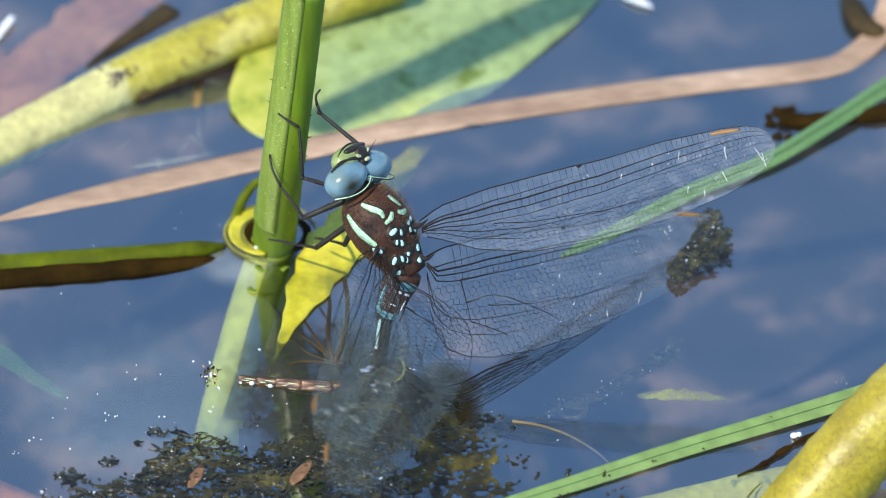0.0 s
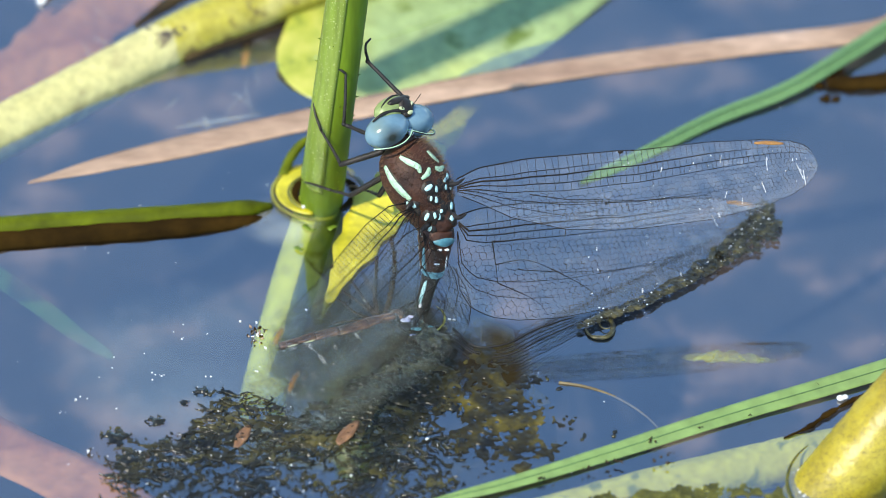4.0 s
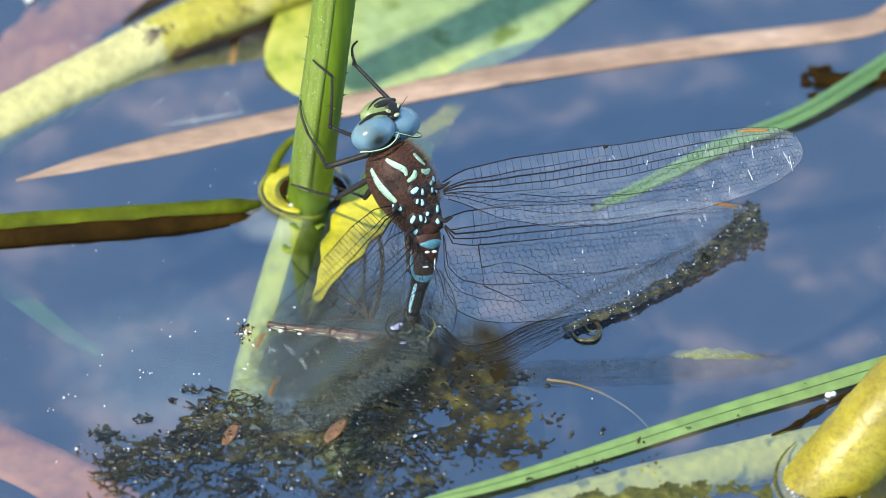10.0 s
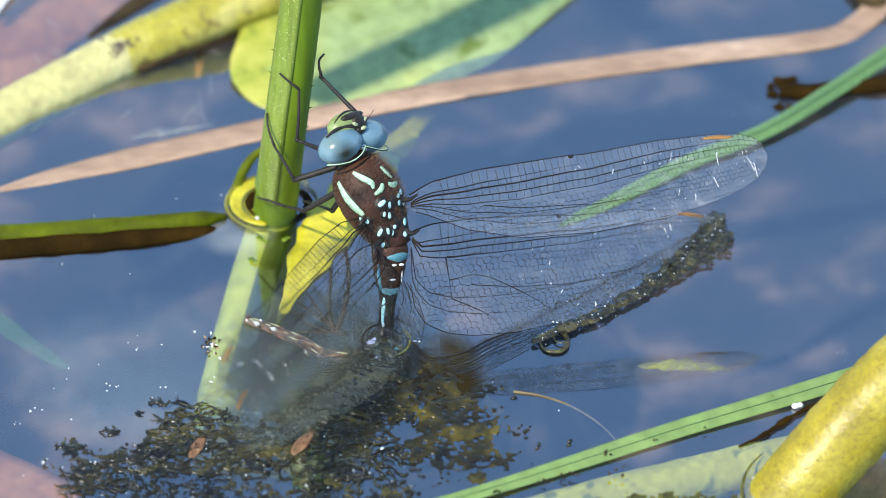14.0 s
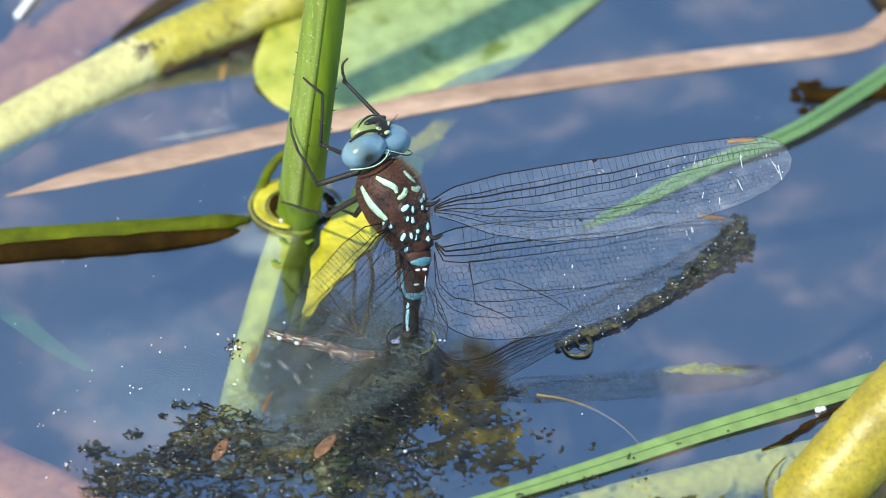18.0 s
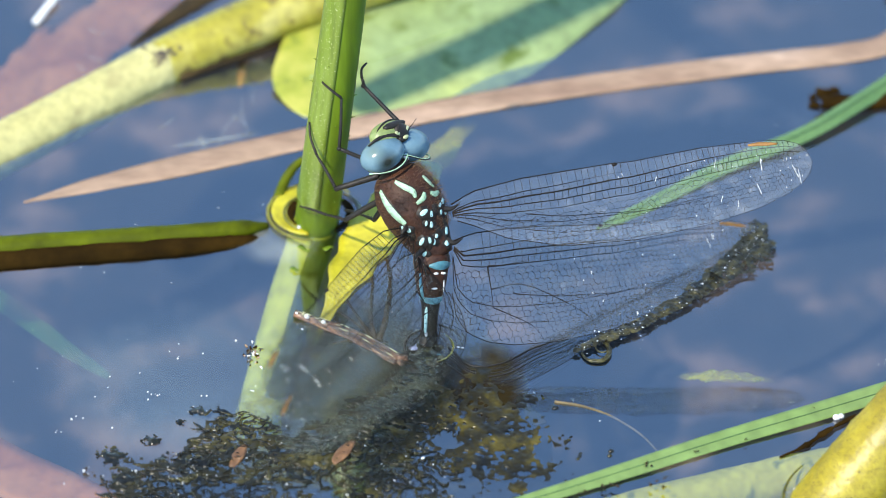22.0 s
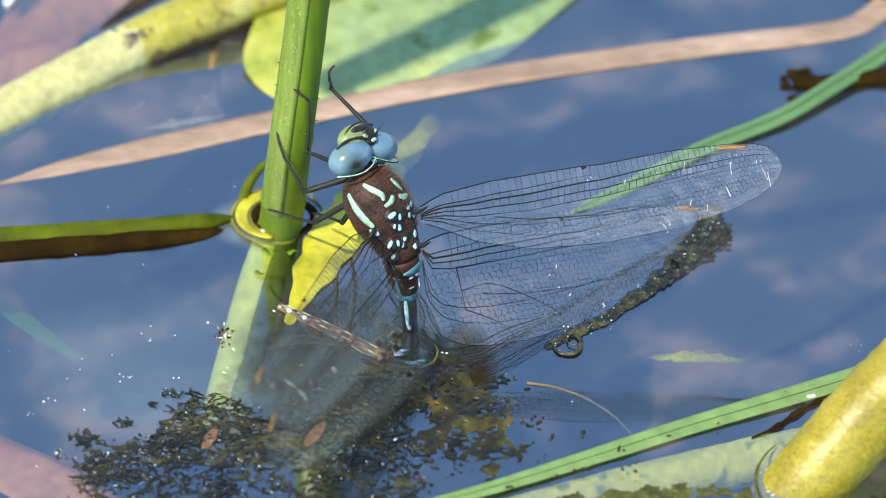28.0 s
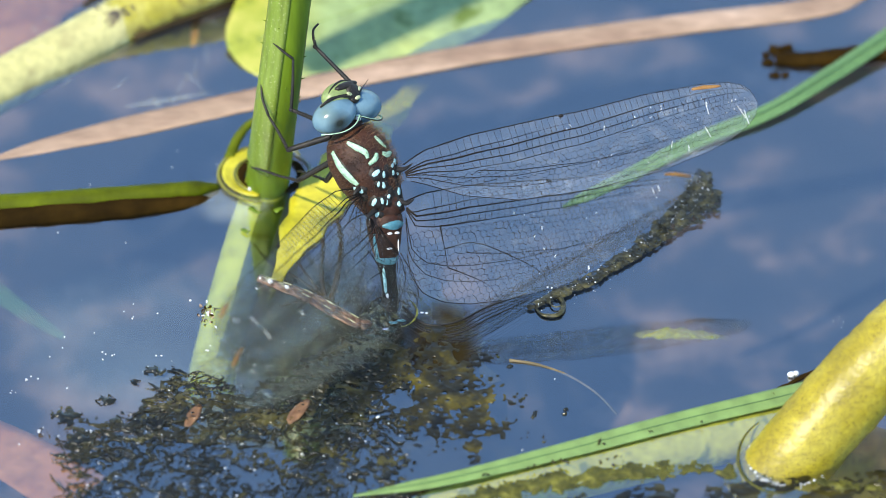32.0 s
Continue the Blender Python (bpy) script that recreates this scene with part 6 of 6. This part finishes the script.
def build_legs():
    m = fly_pose(*REST)
    inv = m.inverted()
    for a, b, c, d, kind in LEGS:
        pts = []
        for u, v, o in (a, b, c, d):
            way = (RIGHT * (u - 784) + UP * (441 - v)) * STEP
            pts.append(inv @ (way + OUT * o * MM) / MM)
        leg = fly_part("leg", join(tube(spline(pts[:2], 8), lambda s: (0.40 if kind != "front" else 0.3) - 0.08 * s, 8), ball(pts[1], (0.3, 0.3, 0.3), None, 5, 8)), BLACK, FLY, "thin black spiny leg gripping the stem")
        fly_part("shin", tube(spline([pts[1], (pts[1] + pts[2]) * 0.5 + Vector((0, 0, 0.2)), pts[2]], 10), lambda s: 0.22 - 0.07 * s, 7), BLACK, leg)
        fly_part("foot", tube(spline([pts[2], (pts[2] + pts[3]) * 0.5 + Vector((-0.2, 0.3, 0)), pts[3]], 8), lambda s: 0.18 - 0.06 * s, 6), BLACK, leg)
        spines = []
        for k in range(1, 8):
            p = pts[1].lerp(pts[2], k / 8)
            spines.append(tube([p, p + Vector((0.25 * (-1) ** k, 0.35, 0.5))], lambda s: 0.05 * (1.1 - s), 4))
        fly_part("spines", join(*spines), BLACK, leg)


build_legs()


# ---- the rival that darts through ----
def rival():
    """A blue-banded male that flashes past."""
    r = thing("flying_dragonfly", "blue and white banded dragonfly darting past in flight", "dragonfly", at_base(5200, -700, 60))
    for k in range(6):
        path = [Vector((0, 4 - 3.4 * k - 3.2 * q / 4, 0)) for q in range(5)]
        fly_part("abdomen_segment", tube(path, lambda s: 1.4 + 0.2 * math.sin(math.pi * s), 14), RIVAL_BLUE, r)
        fly_part("dark_ring", tube([Vector((0, 4 - 3.4 * k - 3.1, 0)), Vector((0, 4 - 3.4 * k - 3.5, 0))], 1.45, 14), BROWN, r)
    fly_part("thorax", ball((0, 7.5, 0), (2.5, 4.6, 2.8), None, 10, 16), RIVAL_BLUE, r)
    fly_part("head", ball((0, 13, 0), (3.4, 2.1, 2.3), None, 10, 16), EYE_BLUE, r)
    for side in (1, -1):
        for y, swing, L, hind in ((10, 14, FORE, False), (6.5, -8, HIND, True)):
            w = fly_part("wing", wing_skin(L, hind), MEMBRANE, r, "clear beating wing")
            w.matrix_basis = Matrix.Translation(Vector((side * 2.5, y, 2.5)) * MM) @ Matrix.Rotation(radians(swing * side), 4, "Z") @ Matrix.Rotation(radians(0 if side > 0 else 180), 4, "Y")
    return r


RIVAL = rival()


def rival_pose(u, v, h, turn, tip=0.0):
    m = Matrix.Rotation(radians(turn), 4, "Z") @ Matrix.Rotation(radians(tip), 4, "X")
    m.translation = on_chart(u, v, h)
    return m


RIVAL_FLIGHT = ((0, 5200, -700, 60, 20), (1.6, 5200, -700, 60, 20), (1.8, 1600, -360, 45, 30), (1.9, 1150, 190, 30, 42), (1.96, 694, 185, 24, -12), (2.0, 676, 315, 22, -12), (2.04, 657, 440, 20, -13), (2.1, 625, 590, 18, -18), (2.2, 1560, 150, 40, -40), (2.3, 2600, -300, 60, -50), (2.5, 5200, -700, 60, -50), (32, 5200, -700, 60, -50))


# ---- movement ----
STEM_MOVES = ((0, 0, 0), (2.5, 0, -3), (6, 0, 0), (24, 0, 0), (24.5, -3, 1), (25, -10, 11), (25.5, -13, 14), (27.5, -18, 29), (28, -13, 39), (28.5, -14, 43), (29, -22, 48), (29.5, -23, 32), (30, -11, 10), (30.5, -8, 8), (31, -10, 13), (31.5, -5, 7), (32, -6, 4))
HIGH_MOVES = ((0, 28, 32), (1, 29, 28), (1.5, 19, 16), (2, 8, 4), (2.5, -6, -10), (4.5, -20, -30), (5, -14, -22), (5.5, -6, -11), (6, 0, 0), (6.5, 7, 8), (7, 14, 16), (8, 20, 20), (9, 22, 23), (11, 21, 22), (12, 22, 26), (13, 22, 31), (15.5, 24, 31), (18, 22, 29), (20, 20, 24), (22, 16, 18), (24, 18, 18), (25.5, 18, 17), (27.5, 19, 18), (28, 23, 22), (28.5, 33, 28), (29, 37, 36), (29.5, 43, 49), (30, 51, 62), (30.5, 51, 62), (31, 45, 60), (31.5, 42, 56), (32, 36, 53))
DIP_MOVES = ((0, -12, 2), (2.5, -20, -18), (6, -26, -12), (9, -24, -2), (13, -6, 6), (16, -4, 0), (20, 0, -2), (25, -4, 6), (28, 20, 40), (29.5, 18, 28), (30, 16, 14), (32, 15, 10))
LOW_MOVES = ((0, -10, 0), (2.5, -5, 0), (6, 0, 0), (13, 4, 0), (21, 5, 0), (25, 9, 0), (27.5, 11, 0), (28, 12, 0.2), (28.5, 17, 1), (29, 25, 2), (29.5, 31, 2), (30, 33, 2.4), (30.5, 35, 2.4), (31, 38, 3.2), (31.5, 40, 3.6), (32, 44, 4.6))
FORE_SEEN = ((0, 536, -174), (1, 545, -165), (1.1, 540, -150), (1.2, 520, -80), (1.3, 540, -190), (1.4, 530, -60), (1.6, 545, -150), (1.9, 540, -120), (2.0, 530, -70), (2.1, 540, -140), (2.2, 520, -60), (2.3, 545, -100), (2.5, 537, -118), (4.5, 547, -80), (5, 548, -98), (6, 547, -88), (7, 545, -100), (8, 545, -105), (9, 545, -108), (11, 540, -112), (13, 537, -118), (15.5, 538, -120), (19, 540, -124), (23, 544, -124), (25.5, 544, -122), (28, 545, -123), (30, 535, -140), (32, 528, -153))
HIND_SEEN = ((0, 473, -85), (1, 478, -80), (1.2, 470, -20), (1.3, 475, -80), (1.4, 470, -10), (1.6, 475, -60), (2.0, 472, -30), (2.2, 470, 0), (2.5, 474, -40), (4.5, 472, -30), (6, 472, -34), (9, 475, -33), (13, 472, -36), (19, 468, -42), (23, 479, -38), (25.5, 476, -42), (28, 455, -69), (29, 458, -66), (30, 460, -58), (32, 463, -54))
LEFT_SEEN = ((0, (-6, -18.5, 33), (-0.75, 0.5, 0.25)), (1, (-6, -18.5, 33), (-0.75, 0.5, 0.25)), (1.2, (-14, -8, 38), (-0.6, 0.7, 0.2)), (1.4, (-12, -34, 24), (-0.7, 0.6, 0.2)), (1.6, (-12, -24, 28), (-0.7, 0.6, 0.2)), (2.0, (-12, -26, 24), (-0.7, 0.6, 0.2)), (2.2, (-12, -20, 34), (-0.7, 0.6, 0.2)), (2.5, (-15, -19, 36), (-0.75, 0.5, 0.25)), (6, (-16.5, -18.5, 36.5), (-0.75, 0.5, 0.25)), (12, (-17, -19, 36), (-0.75, 0.5, 0.25)), (18, (-16.5, -18.5, 36.5), (-0.75, 0.5, 0.25)), (25.5, (-16, -18.5, 36.5), (-0.75, 0.5, 0.25)), (27.6, (-14, -19.5, 36), (-0.75, 0.5, 0.25)), (29, (-13, -19.4, 37), (-0.75, 0.5, 0.25)), (30, (-15, -18, 37), (-0.75, 0.5, 0.25)), (32, (-16.5, -17, 37), (-0.75, 0.5, 0.25)))


def blend(rows, t):
    """The numbers of rows at time t, between the two nearest rows."""
    for a, b in zip(rows, rows[1:]):
        if t <= b[0]:
            f = max(0.0, (t - a[0]) / (b[0] - a[0]))
            return [np.array(p) + (np.array(q) - np.array(p)) * f for p, q in zip(a[1:], b[1:])]
    return [np.array(p) for p in rows[-1][1:]]


def slide(ob, rows, gain=(1.0, 1.0)):
    """Key a thing's drift over the water."""
    home = ob.matrix_basis.copy()
    walk(ob, [(t, Matrix.Translation(((a * STEP * gain[0]), -b * STEP * gain[1] / math.sin(TILT), 0)) @ home) for t, a, b in rows])


def fly_at(t):
    du, dv, lean = (float(x) for x in blend(HOLD, t))
    return fly_pose(REST[0] + du, REST[1] + dv, lean)


def key_wings():
    roots = {WING_FR: ROOTS["fore"], WING_HR: ROOTS["hind"], WING_FL: Vector((-3.3, -1.2, 2.6)), WING_HL: Vector((-3.2, -4.4, 2.4))}
    for w, rows, reach in ((WING_FR, FORE_SEEN, 0.87 * FORE), (WING_HR, HIND_SEEN, 0.87 * HIND)):
        keys = []
        for t, du, dv in rows:
            m = fly_at(t)
            span = (right_span(du - 2, dv + 30, reach) + Vector((0, 0, 0.08))).normalized() if w == WING_FR else hind_span(t, du, dv)
            keys.append((t, m.inverted() @ wing_pose(m @ (roots[w] * MM), span, LEAD)))
        walk(w, keys)
    for w, extra in ((WING_FL, Vector((0, 0, 0))), (WING_HL, Vector((-1, -3, -3)))):
        keys = []
        for t, span, lead in LEFT_SEEN:
            m = fly_at(t)
            turned = Vector(lead) + (Vector((0.2, -0.1, 0.3)) if w == WING_HL and t > 2.3 else Vector())
            keys.append((t, m.inverted() @ wing_pose(m @ (roots[w] * MM), Vector(span) + extra, turned)))
        walk(w, keys)


def key_abdomen():
    rows = [[] for _ in SEGMENTS]
    for t, pts in CURVES:
        m = fly_at(t)
        inv = m.inverted()
        places = [m @ (Vector((-0.45, -5.2, 0.2)) * MM)] + [on_chart(*p) for p in pts[1:]]
        path = spline(places, 160)
        run = [0.0]
        for a, b in zip(path, path[1:]):
            run.append(run[-1] + (b - a).length / MM)
        def along(d):
            if d >= run[-1]:
                return path[-1] + (path[-1] - path[-2]).normalized() * (d - run[-1]) * MM
            i = int(np.searchsorted(run, d))
            i = max(1, i)
            return path[i - 1].lerp(path[i], (d - run[i - 1]) / max(1e-9, run[i] - run[i - 1]))
        at, back = 0.0, m.to_3x3() @ Vector((0, 0, 1))
        for k, ln in enumerate(SEG_LEN):
            a, b = along(at), along(at + ln)
            y = (a - b).normalized()
            x = y.cross(back).normalized()
            z = x.cross(y)
            back = z
            q = Matrix((x, y, z)).transposed().to_4x4()
            q.translation = a
            rows[k].append((t, inv @ q))
            at += ln * 0.98
    for sg, r in zip(SEGMENTS, rows):
        walk(sg, r)


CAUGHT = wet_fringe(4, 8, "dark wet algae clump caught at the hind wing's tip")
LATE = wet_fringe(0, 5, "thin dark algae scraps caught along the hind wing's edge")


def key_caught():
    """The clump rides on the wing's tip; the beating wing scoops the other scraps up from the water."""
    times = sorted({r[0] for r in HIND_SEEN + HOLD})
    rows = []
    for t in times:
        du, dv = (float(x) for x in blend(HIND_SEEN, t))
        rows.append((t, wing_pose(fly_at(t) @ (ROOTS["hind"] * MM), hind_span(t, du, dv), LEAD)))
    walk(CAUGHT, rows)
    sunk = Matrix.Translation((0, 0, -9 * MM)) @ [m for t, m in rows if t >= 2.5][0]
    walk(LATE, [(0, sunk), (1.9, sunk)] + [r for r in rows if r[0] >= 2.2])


def weed_ring():
    """The curled ring of weed that drifts along the wet edge of the hind wing."""
    b = thing("weed_ring", "burst bubble ring of dark wet weed on the water", "weed ring", at_base(1018, 625))
    rim = [on_chart(1034 + 25 * math.cos(a), 618 - 18 * math.sin(a), 0.25) for a in np.linspace(0, 2 * math.pi, 33)]
    solid("rim", tube(rim, lambda s: 0.17 * MM * (1 + 0.8 * math.sin(2 * math.pi * s + 2.4)), 8, 0.7, caps=False, wobble=0.8), FRINGE, b)
    inner = [on_chart(1046 + 12 * math.cos(a), 610 - 10 * math.sin(a), 0.35) for a in np.linspace(0, 2 * math.pi, 21)]
    solid("small_rim", tube(inner, 0.09 * MM, 7, 0.8, caps=False, wobble=0.3), FRINGE, b)
    return b


BUBBLE = weed_ring()


def key_ring():
    """The ring of weed keeps to the inner end of the wing's wet fringe."""
    home, rows = BUBBLE.matrix_basis.copy(), []
    def wing_at(t):
        du, dv = (float(x) for x in blend(HIND_SEEN, t))
        return wing_pose(fly_at(t) @ (ROOTS["hind"] * MM), hind_span(t, du, dv), LEAD)
    place, rest = home.translation.copy(), wing_at(19.0).inverted()
    for t in sorted({r[0] for r in HIND_SEEN + HOLD}):
        d = wing_at(t) @ rest @ place - place
        rows.append((t, Matrix.Translation((d.x, d.y, 0 if t > 2.1 else -8 * MM)) @ home))
    walk(BUBBLE, rows)


def motions():
    walk(FLY, [(r[0], fly_at(r[0])) for r in HOLD])
    key_wings()
    key_abdomen()
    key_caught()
    for ob, gain in ((PLANT, (1, 1)), (SHEATH, (1, 1)), (YELLOW, (1, 0.9)), (ROOTS_TUFT, (1, 0.9)), (SUNKEN, (0.9, 0.5))):
        slide(ob, STEM_MOVES, gain)
    slide(RIPPLE, DIP_MOVES)
    slide(HIGH_BLADE, HIGH_MOVES)
    home, pivot = LOW_BLADE.matrix_basis.copy(), Matrix.Translation(on_chart(1230, 778))
    walk(LOW_BLADE, [(t, Matrix.Translation((0, -b * STEP / math.sin(TILT), 0)) @ pivot @ Matrix.Rotation(radians(-turn), 4, "Z") @ pivot.inverted() @ home) for t, b, turn in LOW_MOVES])
    for cloud in MURK_SHEETS:
        home = cloud.matrix_basis.copy()
        sunk = Matrix.Translation((0, 0, -12 * MM)) @ home
        walk(cloud, [(0, sunk), (1.1, sunk), (2.4, home), (32, home)])
    key_ring()
    walk(RIVAL, [(t, rival_pose(u, v, h, turn, 8)) for t, u, v, h, turn in RIVAL_FLIGHT])


motions()
